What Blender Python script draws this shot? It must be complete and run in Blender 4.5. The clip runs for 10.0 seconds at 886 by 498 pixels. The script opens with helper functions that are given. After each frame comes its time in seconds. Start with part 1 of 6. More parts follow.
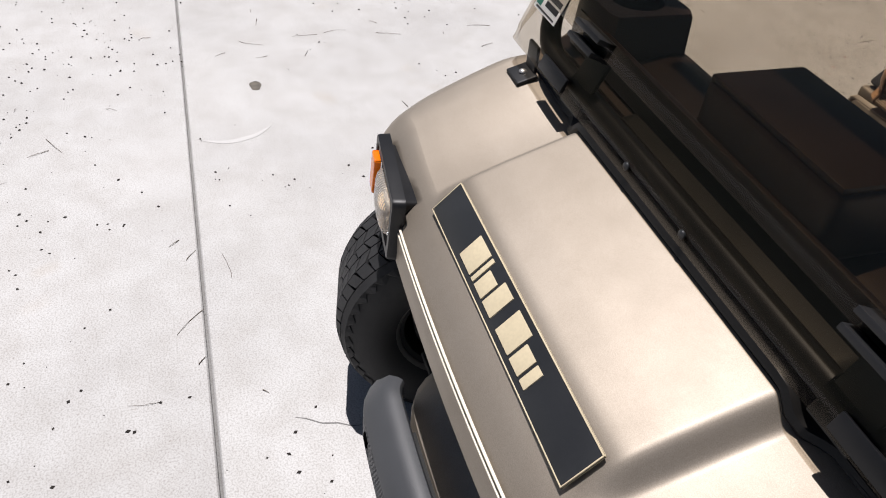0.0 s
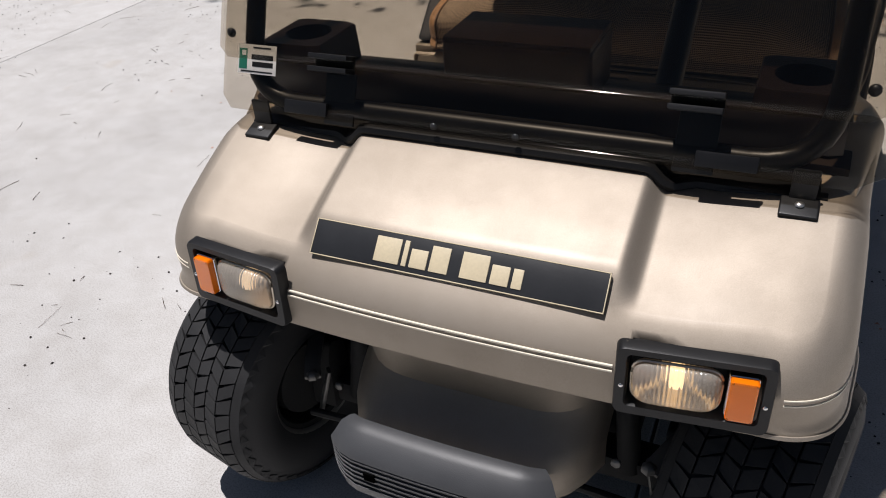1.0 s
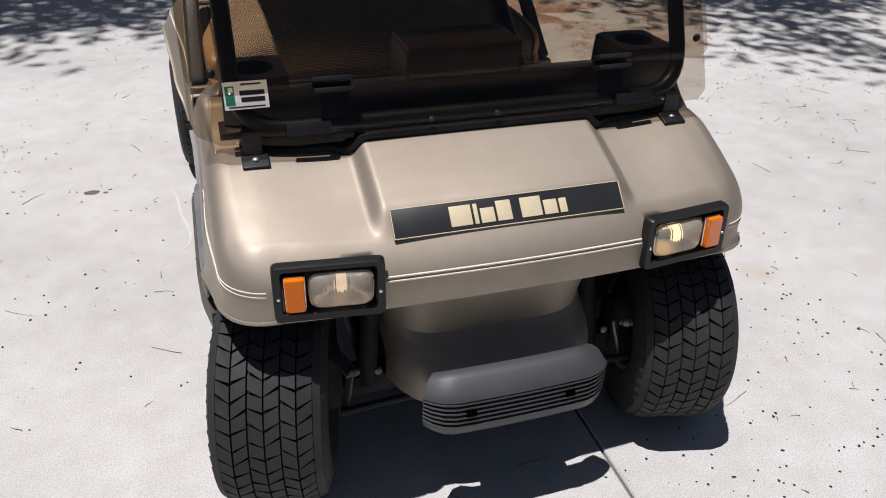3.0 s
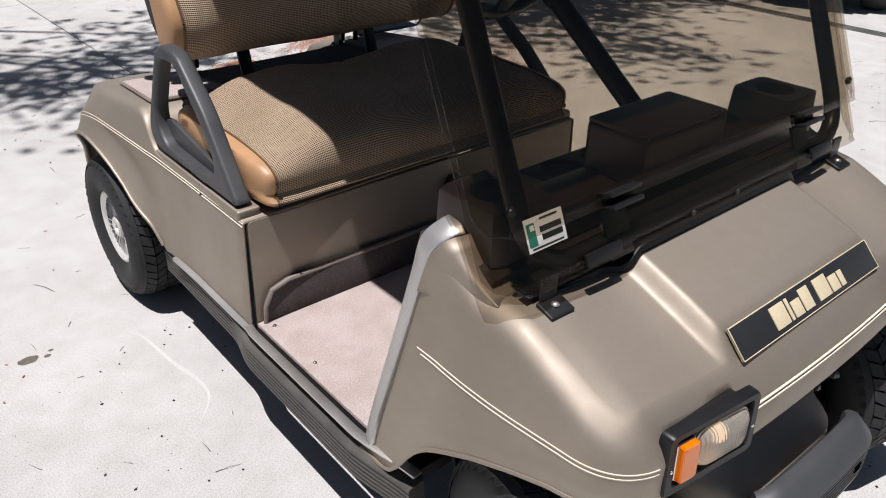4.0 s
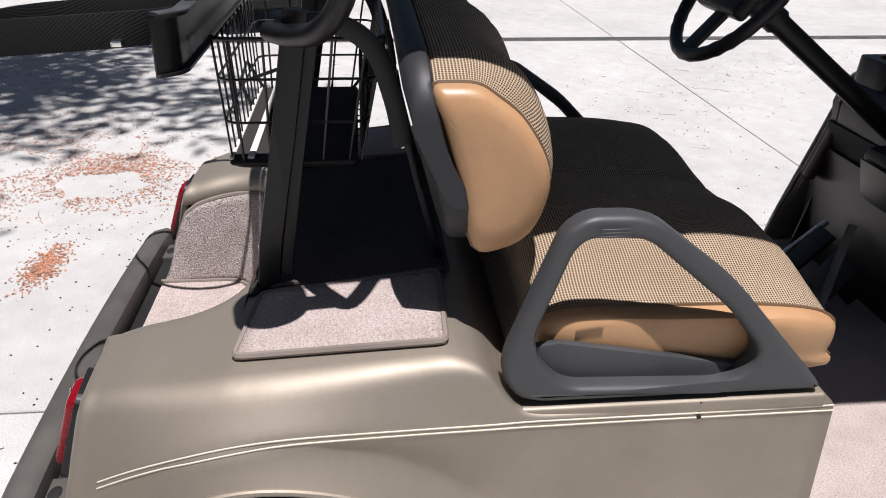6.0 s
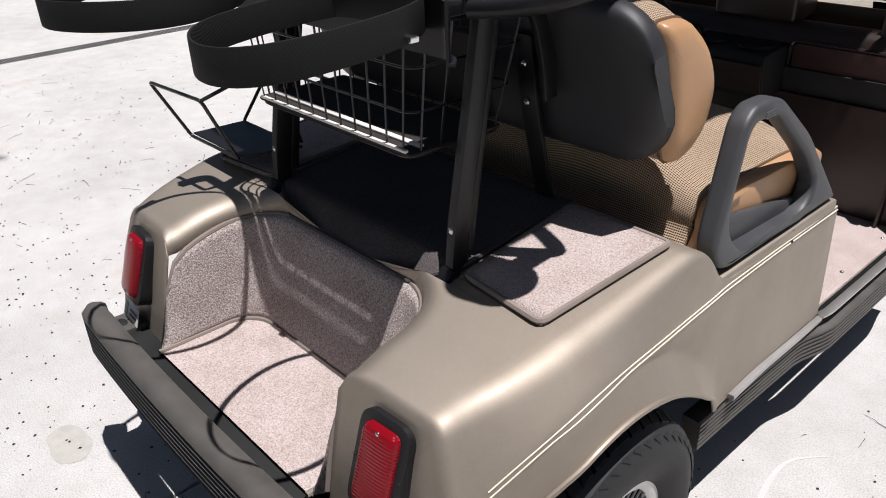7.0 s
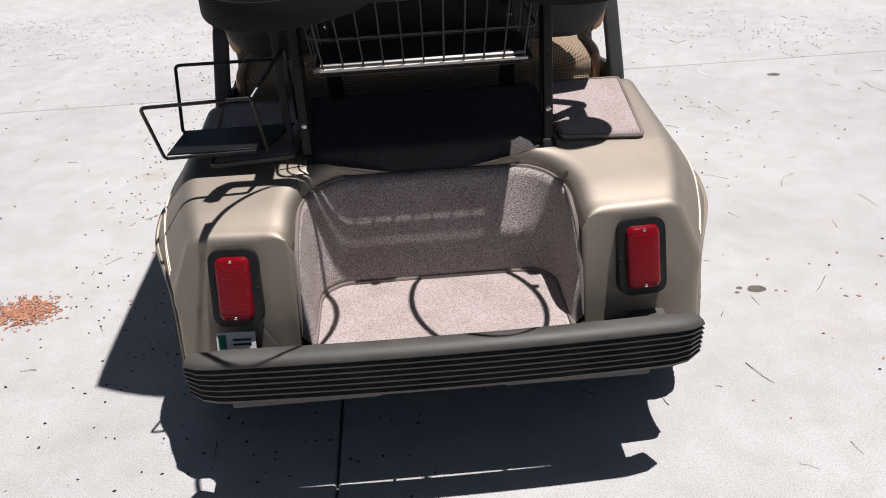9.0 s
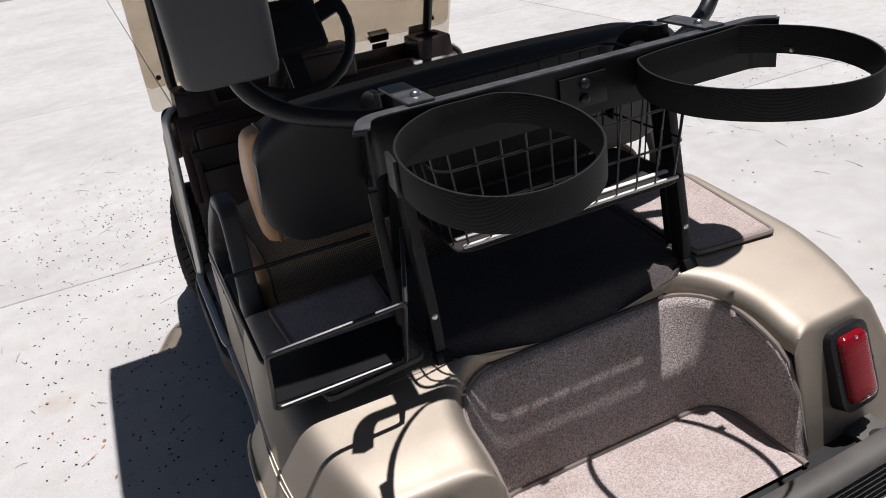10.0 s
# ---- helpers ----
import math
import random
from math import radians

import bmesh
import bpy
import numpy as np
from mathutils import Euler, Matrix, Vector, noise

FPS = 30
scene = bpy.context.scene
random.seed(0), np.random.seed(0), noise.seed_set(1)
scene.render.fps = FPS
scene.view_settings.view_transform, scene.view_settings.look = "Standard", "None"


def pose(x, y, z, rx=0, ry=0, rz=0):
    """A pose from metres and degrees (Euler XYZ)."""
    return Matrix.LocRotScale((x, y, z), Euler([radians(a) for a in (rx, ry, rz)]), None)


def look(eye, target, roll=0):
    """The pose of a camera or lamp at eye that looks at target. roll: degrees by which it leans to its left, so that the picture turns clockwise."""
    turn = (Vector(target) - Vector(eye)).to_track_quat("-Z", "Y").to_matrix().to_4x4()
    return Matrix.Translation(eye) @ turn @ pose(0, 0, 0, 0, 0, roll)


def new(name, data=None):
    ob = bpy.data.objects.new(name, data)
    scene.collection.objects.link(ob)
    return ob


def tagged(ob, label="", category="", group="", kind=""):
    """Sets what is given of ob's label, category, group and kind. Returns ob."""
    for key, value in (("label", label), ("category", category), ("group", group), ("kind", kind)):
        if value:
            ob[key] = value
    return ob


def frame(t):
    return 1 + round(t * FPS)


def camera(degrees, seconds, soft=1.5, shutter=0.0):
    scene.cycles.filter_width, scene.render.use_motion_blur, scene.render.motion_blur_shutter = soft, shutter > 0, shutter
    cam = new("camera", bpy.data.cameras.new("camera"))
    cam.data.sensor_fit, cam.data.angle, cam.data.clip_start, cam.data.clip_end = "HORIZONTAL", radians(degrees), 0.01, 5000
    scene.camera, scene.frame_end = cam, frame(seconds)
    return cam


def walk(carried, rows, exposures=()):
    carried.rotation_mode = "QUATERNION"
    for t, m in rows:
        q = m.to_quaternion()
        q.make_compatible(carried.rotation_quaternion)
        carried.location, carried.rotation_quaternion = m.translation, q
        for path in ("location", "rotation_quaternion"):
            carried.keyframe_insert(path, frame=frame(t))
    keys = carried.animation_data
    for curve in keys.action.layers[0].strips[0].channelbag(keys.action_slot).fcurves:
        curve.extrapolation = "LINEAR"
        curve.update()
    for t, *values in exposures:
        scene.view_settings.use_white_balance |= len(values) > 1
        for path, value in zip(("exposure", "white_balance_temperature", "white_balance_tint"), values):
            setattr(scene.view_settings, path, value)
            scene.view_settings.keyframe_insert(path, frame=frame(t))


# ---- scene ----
cam = camera(59.8, 10.0, soft=1.0)
PATH = [
    (0, (0.581, -1.279, 1.289), (-0.851, -0.743, 0.0), 6.0),
    (0.5, (0.558, -1.558, 1.292), (-0.543, -0.37, 0.12), 0.1),
    (1, (0.389, -1.784, 1.289), (-0.345, -0.301, 0.166), -4.6),
    (1.5, (0.208, -2.065, 1.286), (-0.234, -0.452, 0.188), -3.7),
    (2, (0.049, -2.207, 1.3), (-0.079, -0.547, 0.192), -1.7),
    (2.2, (-0.003, -2.209, 1.303), (-0.019, -0.543, 0.196), -0.7),
    (3.3, (-0.719, -2.002, 1.346), (-0.001, -0.445, 0.317), 1.6),
    (3.5, (-0.841, -1.878, 1.338), (-0.019, -0.367, 0.317), 1.4),
    (4, (-1.179, -1.41, 1.361), (-0.054, -0.088, 0.367), 1.0),
    (4.5, (-1.388, -0.9, 1.336), (0.035, 0.154, 0.405), 1.4),
    (5, (-1.476, -0.323, 1.324), (0.153, 0.391, 0.411), 1.8),
    (5.5, (-1.51, 0.217, 1.315), (0.25, 0.516, 0.415), 1.4),
    (6, (-1.406, 0.702, 1.274), (0.371, 0.515, 0.375), 0.9),
    (6.2, (-1.386, 0.923, 1.241), (0.376, 0.503, 0.392), 0.9),
    (7.3, (-0.934, 1.833, 1.319), (0.149, 0.485, 0.314), -2.6),
    (7.5, (-0.843, 1.969, 1.346), (0.094, 0.528, 0.324), -3.1),
    (8, (-0.619, 2.291, 1.348), (-0.025, 0.702, 0.29), -3.9),
    (8.5, (-0.32, 2.436, 1.344), (-0.052, 0.77, 0.271), -3.5),
    (9, (0.042, 2.462, 1.352), (-0.023, 0.762, 0.3), -3.3),
    (9.5, (0.402, 2.328, 1.359), (0.016, 0.638, 0.362), -4.6),
    (10, (0.649, 1.927, 1.405), (-0.006, 0.268, 0.498), -8.1),
]
walk(cam, [(t, look(eye, target, roll)) for t, eye, target, roll in PATH], [(0, 0.28, 6500, 14), (0.5, 0.08, 6500, 14), (2.0, 0.08, 6500, 14), (3.5, 0.18, 6500, 14), (4.7, 0.38, 6500, 14), (6.2, 0.40, 6500, 14), (7.5, 0.36, 6500, 14), (8.5, 0.23, 6500, 14), (10.0, 0.25, 6500, 14)])
import functools

# ---- world, sun, exposure ----
SUN_DIR = Vector((-0.208, -0.045, 1.0)).normalized()
world = bpy.data.worlds.new("world")
scene.world = world
world.use_nodes = True
wn = world.node_tree.nodes
sky = wn.new("ShaderNodeTexSky")
sky.sky_type = "NISHITA"
sky.sun_disc = False
sky.sun_elevation = math.asin(SUN_DIR.z)
sky.sun_rotation = math.atan2(SUN_DIR.x, SUN_DIR.y)
wn["Background"].inputs["Strength"].default_value = 0.026
world.node_tree.links.new(sky.outputs["Color"], wn["Background"].inputs["Color"])
sun_data = bpy.data.lights.new("sun", "SUN")
sun_data.energy = 4.6
sun_data.angle = radians(0.53)
sun_data.color = (1.0, 0.985, 0.972)
sun = new("sun", sun_data)
sun.matrix_world = look(SUN_DIR * 30, (0, 0, 0))


# ---- materials ----
def material(name):
    m = bpy.data.materials.new(name)
    m.use_nodes = True
    nt = m.node_tree
    return m, nt, nt.nodes["Principled BSDF"]


def noise_tex(nt, scale, detail=4.0, rough=0.55, coord="Object"):
    tc = nt.nodes.new("ShaderNodeTexCoord")
    n = nt.nodes.new("ShaderNodeTexNoise")
    n.inputs["Scale"].default_value = scale
    n.inputs["Detail"].default_value = detail
    n.inputs["Roughness"].default_value = rough
    nt.links.new(tc.outputs[coord], n.inputs["Vector"])
    return n


def ramp(nt, src, stops):
    r = nt.nodes.new("ShaderNodeValToRGB")
    while len(r.color_ramp.elements) < len(stops):
        r.color_ramp.elements.new(0.5)
    for e, (p, c) in zip(r.color_ramp.elements, stops):
        e.position = p
        e.color = (*c, 1) if len(c) == 3 else c
    nt.links.new(src, r.inputs["Fac"])
    return r


def mix(nt, fac, a, b, kind="MIX"):
    n = nt.nodes.new("ShaderNodeMix")
    n.data_type = "RGBA"
    n.blend_type = kind
    for key, v in ((0, fac), (6, a), (7, b)):
        if isinstance(v, (float, int)):
            n.inputs[key].default_value = v
        elif isinstance(v, tuple):
            n.inputs[key].default_value = (*v, 1)
        else:
            nt.links.new(v, n.inputs[key])
    return n.outputs[2]


def bump(nt, bsdf, height, strength, distance):
    b = nt.nodes.new("ShaderNodeBump")
    b.inputs["Strength"].default_value = strength
    b.inputs["Distance"].default_value = distance
    nt.links.new(height, b.inputs["Height"])
    nt.links.new(b.outputs["Normal"], bsdf.inputs["Normal"])
    return b


def surface(name, base, rough, metal=0.0, vary=0.18, scale=6.0, fine=220.0, relief=0.25, depth=0.0006, coat=0.0, spec=0.5):
    """A plain surface with blotches at one scale, grain at another and a little relief."""
    m, nt, b = material(name)
    big = noise_tex(nt, scale, 5)
    small = noise_tex(nt, fine, 3)
    lo = tuple(c * (1 - vary) for c in base)
    hi = tuple(min(1, c * (1 + vary)) for c in base)
    c1 = ramp(nt, big.outputs["Fac"], [(0.3, lo), (0.7, hi)]).outputs["Color"]
    c2 = ramp(nt, small.outputs["Fac"], [(0.35, (0.9, 0.9, 0.9)), (0.65, (1, 1, 1))]).outputs["Color"]
    nt.links.new(mix(nt, 0.7, c1, c2, "MULTIPLY"), b.inputs["Base Color"])
    r = ramp(nt, big.outputs["Fac"], [(0.25, (rough * 0.82,) * 3), (0.75, (min(1, rough * 1.15),) * 3)])
    nt.links.new(r.outputs["Color"], b.inputs["Roughness"])
    b.inputs["Metallic"].default_value = metal
    b.inputs["Specular IOR Level"].default_value = spec
    b.inputs["Coat Weight"].default_value = coat
    b.inputs["Coat Roughness"].default_value = 0.18
    if relief:
        bump(nt, b, small.outputs["Fac"], relief, depth)
    return m


def paint_material():
    m, nt, b = material("champagne_paint")
    flake = noise_tex(nt, 900, 2)
    dirt = noise_tex(nt, 3.5, 8, 0.65)
    c = ramp(nt, flake.outputs["Fac"], [(0.3, (0.335, 0.290, 0.239)), (0.7, (0.428, 0.376, 0.316))]).outputs["Color"]
    d = ramp(nt, dirt.outputs["Fac"], [(0.35, (0.86, 0.85, 0.83)), (0.6, (1, 1, 1))]).outputs["Color"]
    nt.links.new(mix(nt, 0.8, c, d, "MULTIPLY"), b.inputs["Base Color"])
    r = ramp(nt, dirt.outputs["Fac"], [(0.3, (0.68,) * 3), (0.7, (0.60,) * 3)])
    nt.links.new(r.outputs["Color"], b.inputs["Roughness"])
    b.inputs["Metallic"].default_value = 0.86
    b.inputs["Coat Weight"].default_value = 0.15
    b.inputs["Coat Roughness"].default_value = 0.3
    bump(nt, b, noise_tex(nt, 14, 2).outputs["Fac"], 0.05, 0.004)
    return m


def concrete_material(name, dark=1.0):
    m, nt, b = material(name)
    big = noise_tex(nt, 0.9, 8, 0.6)
    mid = noise_tex(nt, 9, 6, 0.65)
    fine = noise_tex(nt, 260, 3, 0.6)
    c1 = ramp(nt, big.outputs["Fac"], [(0.3, (0.455 * dark, 0.448 * dark, 0.438 * dark)), (0.5, (0.525 * dark, 0.519 * dark, 0.507 * dark)), (0.72, (0.58 * dark, 0.574 * dark, 0.563 * dark))]).outputs["Color"]
    c2 = ramp(nt, mid.outputs["Fac"], [(0.3, (0.84, 0.82, 0.80)), (0.62, (1, 1, 1))]).outputs["Color"]
    c3 = ramp(nt, fine.outputs["Fac"], [(0.32, (0.58, 0.56, 0.54)), (0.56, (1, 1, 1))]).outputs["Color"]
    pits = noise_tex(nt, 95, 4, 0.7)
    c4 = ramp(nt, pits.outputs["Fac"], [(0.60, (1, 1, 1)), (0.70, (0.80, 0.77, 0.74))]).outputs["Color"]
    c = mix(nt, 0.75, c1, c2, "MULTIPLY")
    c = mix(nt, 0.7, c, c3, "MULTIPLY")
    c = mix(nt, 0.7, c, c4, "MULTIPLY")
    stain = noise_tex(nt, 2.3, 3, 0.5)
    s = ramp(nt, stain.outputs["Fac"], [(0.66, (1, 1, 1)), (0.74, (0.93, 0.87, 0.80))]).outputs["Color"]
    nt.links.new(mix(nt, 0.8, c, s, "MULTIPLY"), b.inputs["Base Color"])
    b.inputs["Roughness"].default_value = 0.88
    b.inputs["Specular IOR Level"].default_value = 0.25
    h = mix(nt, 0.5, fine.outputs["Fac"], mid.outputs["Fac"])
    bump(nt, b, h, 0.35, 0.002)
    return m


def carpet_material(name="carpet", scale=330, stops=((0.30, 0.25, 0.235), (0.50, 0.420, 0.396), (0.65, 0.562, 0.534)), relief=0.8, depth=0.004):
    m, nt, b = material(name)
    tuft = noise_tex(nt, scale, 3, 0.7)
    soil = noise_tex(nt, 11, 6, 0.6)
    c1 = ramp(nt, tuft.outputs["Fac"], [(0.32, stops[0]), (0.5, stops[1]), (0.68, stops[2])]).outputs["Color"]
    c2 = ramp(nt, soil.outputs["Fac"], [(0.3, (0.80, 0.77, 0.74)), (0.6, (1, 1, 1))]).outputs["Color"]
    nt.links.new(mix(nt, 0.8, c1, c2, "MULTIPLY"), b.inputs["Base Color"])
    b.inputs["Roughness"].default_value = 1.0
    b.inputs["Specular IOR Level"].default_value = 0.05
    bump(nt, b, tuft.outputs["Fac"], relief, depth)
    return m


def mesh_fabric_material():
    """An open tan weave over a dark ground, about four millimetres a stitch."""
    m, nt, b = material("woven_mesh")
    tc = nt.nodes.new("ShaderNodeTexCoord")
    waves = []
    for axis in ("X", "DIAGONAL"):
        w = nt.nodes.new("ShaderNodeTexWave")
        w.wave_type = "BANDS"
        w.bands_direction = "X" if axis == "X" else "Z"
        w.inputs["Scale"].default_value = 72.0 if axis == "X" else 68.0
        w.inputs["Distortion"].default_value = 0.0
        nt.links.new(tc.outputs["UV"], w.inputs["Vector"])
        waves.append(w)
    waves[1].bands_direction = "Y"
    mx = nt.nodes.new("ShaderNodeMath")
    mx.operation = "MAXIMUM"
    weft = nt.nodes.new("ShaderNodeMath")
    weft.operation = "MULTIPLY"
    weft.inputs[1].default_value = 0.74
    nt.links.new(waves[0].outputs["Fac"], weft.inputs[0])
    nt.links.new(weft.outputs[0], mx.inputs[0])
    nt.links.new(waves[1].outputs["Fac"], mx.inputs[1])
    c = ramp(nt, mx.outputs[0], [(0.44, (0.050, 0.037, 0.027)), (0.72, (0.51, 0.385, 0.270))])
    var = noise_tex(nt, 7, 4)
    v = ramp(nt, var.outputs["Fac"], [(0.3, (0.82, 0.8, 0.78)), (0.7, (1, 1, 1))]).outputs["Color"]
    nt.links.new(mix(nt, 0.8, c.outputs["Color"], v, "MULTIPLY"), b.inputs["Base Color"])
    b.inputs["Roughness"].default_value = 0.85
    b.inputs["Specular IOR Level"].default_value = 0.2
    bump(nt, b, mx.outputs[0], 0.7, 0.002)
    return m


def webbing_material():
    """Black nylon webbing with a fine twill."""
    m, nt, b = material("nylon_webbing")
    tc = nt.nodes.new("ShaderNodeTexCoord")
    w = nt.nodes.new("ShaderNodeTexWave")
    w.bands_direction = "DIAGONAL"
    w.inputs["Scale"].default_value = 130.0
    w.inputs["Distortion"].default_value = 1.5
    nt.links.new(tc.outputs["Object"], w.inputs["Vector"])
    c = ramp(nt, w.outputs["Fac"], [(0.3, (0.006, 0.006, 0.006)), (0.8, (0.015, 0.015, 0.016))])
    nt.links.new(c.outputs["Color"], b.inputs["Base Color"])
    b.inputs["Roughness"].default_value = 0.7
    b.inputs["Specular IOR Level"].default_value = 0.2
    bump(nt, b, w.outputs["Fac"], 0.3, 0.0006)
    return m


def tinted_acrylic():
    m, nt, b = material("smoked_acrylic")
    nt.nodes.remove(b)
    out = nt.nodes["Material Output"]
    tr = nt.nodes.new("ShaderNodeBsdfTransparent")
    smear = noise_tex(nt, 4, 6, 0.7)
    c = ramp(nt, smear.outputs["Fac"], [(0.3, (0.80, 0.765, 0.71)), (0.7, (0.84, 0.805, 0.755))])
    nt.links.new(c.outputs["Color"], tr.inputs["Color"])
    gl = nt.nodes.new("ShaderNodeBsdfGlossy")
    gl.inputs["Roughness"].default_value = 0.06
    lw = nt.nodes.new("ShaderNodeLayerWeight")
    pw = nt.nodes.new("ShaderNodeMath")
    pw.operation = "POWER"
    nt.links.new(lw.outputs["Facing"], pw.inputs[0])
    pw.inputs[1].default_value = 5.0
    sc = nt.nodes.new("ShaderNodeMath")
    sc.operation = "MULTIPLY_ADD"
    nt.links.new(pw.outputs[0], sc.inputs[0])
    sc.inputs[1].default_value, sc.inputs[2].default_value = 0.35, 0.02
    ms = nt.nodes.new("ShaderNodeMixShader")
    nt.links.new(sc.outputs[0], ms.inputs["Fac"])
    nt.links.new(tr.outputs["BSDF"], ms.inputs[1])
    nt.links.new(gl.outputs["BSDF"], ms.inputs[2])
    nt.links.new(ms.outputs["Shader"], out.inputs["Surface"])
    return m


def lens_material(name, color, rough, transmission, emit=None, ribs=0.0, axis="X"):
    m, nt, b = material(name)
    b.inputs["Base Color"].default_value = (*color, 1)
    b.inputs["Roughness"].default_value = rough
    b.inputs["Transmission Weight"].default_value = transmission
    b.inputs["Specular IOR Level"].default_value = 0.3
    b.inputs["IOR"].default_value = 1.45
    if emit:
        b.inputs["Emission Color"].default_value = (*emit[0], 1)
        b.inputs["Emission Strength"].default_value = emit[1]
    if ribs:
        tc = nt.nodes.new("ShaderNodeTexCoord")
        w = nt.nodes.new("ShaderNodeTexWave")
        w.bands_direction = axis
        w.inputs["Scale"].default_value = ribs
        nt.links.new(tc.outputs["Object"], w.inputs["Vector"])
        bump(nt, b, w.outputs["Fac"], 0.35, 0.0015)
    return m


PAINT = paint_material()
CONCRETE = concrete_material("concrete")
JOINT = concrete_material("dirty_joint", 0.45)
CARPET = carpet_material()
LOOP = carpet_material("looped_carpet", 300, ((0.20, 0.168, 0.157), (0.48, 0.413, 0.390), (0.76, 0.675, 0.645)), 0.9, 0.005)
# dark of its own on the scuff carpet; painted shade on the centre mat
DARKSHADECARPET = carpet_material("dark_shade_carpet", 330, ((0.070, 0.060, 0.058), (0.11, 0.096, 0.094), (0.15, 0.132, 0.128)))
PIPING = surface("carpet_binding", (0.225, 0.190, 0.168), 0.9, spec=0.1, fine=400, relief=0.5)
MESH = mesh_fabric_material()
VINYL = surface("tan_vinyl", (0.47, 0.268, 0.135), 0.46, vary=0.10, scale=9, fine=500, relief=0.3)
BLACK = surface("black_plastic", (0.011, 0.011, 0.012), 0.45, vary=0.3, fine=600, relief=0.3, spec=0.35)
GLOSS = surface("gloss_black_paint", (0.010, 0.010, 0.011), 0.38, vary=0.2, relief=0.1, spec=0.3)
BROWN = surface("dark_brown_plastic", (0.026, 0.016, 0.014), 0.38, vary=0.2, fine=500, relief=0.25)
MAROON = surface("maroon_trim", (0.055, 0.029, 0.026), 0.36, vary=0.2, fine=300, relief=0.1)
GREY = surface("grey_plastic", (0.050, 0.052, 0.056), 0.50, vary=0.15, fine=700, relief=0.35)
BUMPER = surface("weathered_bumper", (0.076, 0.070, 0.063), 0.6, vary=0.25, scale=9, fine=500, relief=0.4)
PIT = surface("hole_shade_black", (0.002, 0.002, 0.002), 1.0, vary=0.1, relief=0.0, spec=0.0)
SHELL = surface("back_shell_plastic", (0.026, 0.027, 0.030), 0.5, vary=0.15, fine=700, relief=0.35, spec=0.35)
SCUFFSHEEN = surface("scuffed_sheen_steel", (0.085, 0.086, 0.092), 0.42, metal=0.4, vary=0.35, scale=40, relief=0.2)
DULLSTEEL = surface("dull_steel", (0.17, 0.165, 0.155), 0.5, metal=0.6, vary=0.3, relief=0.2)
GRATE = surface("galvanised_grate", (0.24, 0.235, 0.225), 0.6, metal=0.3, vary=0.25, relief=0.2)
RUBBER = surface("tyre_rubber", (0.016, 0.016, 0.017), 0.72, vary=0.35, scale=12, fine=300, relief=0.5)
STRAP = webbing_material()
WIRE = surface("coated_wire", (0.012, 0.012, 0.012), 0.35, vary=0.2, relief=0.1)
CHASSIS = surface("chassis_black", (0.007, 0.007, 0.007), 0.8, vary=0.5, scale=15, relief=0.4)
REFLECTOR = surface("warm_reflector", (0.60, 0.53, 0.44), 0.34, metal=1.0, vary=0.2, scale=30, relief=0.2)
CHROME = surface("bright_metal", (0.75, 0.75, 0.74), 0.22, metal=1.0, vary=0.08, relief=0.1)
ALLOY = surface("dull_aluminium", (0.62, 0.60, 0.57), 0.38, metal=0.9, vary=0.12, fine=300, relief=0.2)
RIMWHITE = surface("silver_wheel_cover", (0.74, 0.73, 0.70), 0.35, metal=0.4, vary=0.12, relief=0.1)
TRIM = surface("silver_trim", (0.48, 0.47, 0.46), 0.35, metal=0.6, vary=0.1, fine=300, relief=0.1)
STRIPE = surface("cream_stripe", (0.72, 0.66, 0.54), 0.5, vary=0.08, relief=0.0)
BADGE = surface("badge_black", (0.022, 0.023, 0.025), 0.35, vary=0.2, relief=0.1)
CREAM = surface("badge_cream", (0.62, 0.53, 0.36), 0.45, vary=0.08, relief=0.0)
WHITE = surface("sticker_white", (0.80, 0.80, 0.79), 0.4, vary=0.03, relief=0.0)
SUNSTRIP = surface("sunlit_mat_strip", (0.72, 0.69, 0.63), 0.6, vary=0.1, relief=0.1)
# unseen roof, made dark so that little light bounces into the cabin
ROOF = surface("shade_deepening_roof", (0.030, 0.029, 0.028), 0.6, vary=0.15, relief=0.2)
GREEN = surface("sticker_green", (0.02, 0.19, 0.13), 0.4, vary=0.05, relief=0.0)
AMBER = lens_material("amber_lens", (0.84, 0.185, 0.002), 0.22, 0.10, None, 0)
RED = lens_material("red_lens", (0.30, 0.005, 0.013), 0.12, 0.35, None, 60, "Z")
LAMPGLASS = lens_material("headlamp_glass", (0.86, 0.81, 0.73), 0.08, 0.78, None, 55)
GLOW = lens_material("lit_bulb", (1.0, 0.8, 0.5), 0.4, 0.0, ((1.0, 0.70, 0.36), 1.5))
DIMGLOW = lens_material("faintly_lit_bulb", (1.0, 0.8, 0.5), 0.4, 0.0, ((1.0, 0.70, 0.42), 0.6))
ACRYLIC = tinted_acrylic()
SEED = surface("dry_seed", (0.030, 0.024, 0.020), 0.9, vary=0.4, relief=0.0)
TWIG = surface("dry_twig", (0.13, 0.095, 0.065), 0.9, vary=0.4, relief=0.0)
LITTER = surface("dry_red_leaf", (0.44, 0.20, 0.12), 0.85, vary=0.35, scale=30, relief=0.0)
LEAF = surface("tree_leaf", (0.055, 0.10, 0.03), 0.6, vary=0.3, relief=0.0)
BARK = surface("bark", (0.16, 0.12, 0.085), 0.9, vary=0.3, scale=8, fine=60, relief=0.9, depth=0.01)


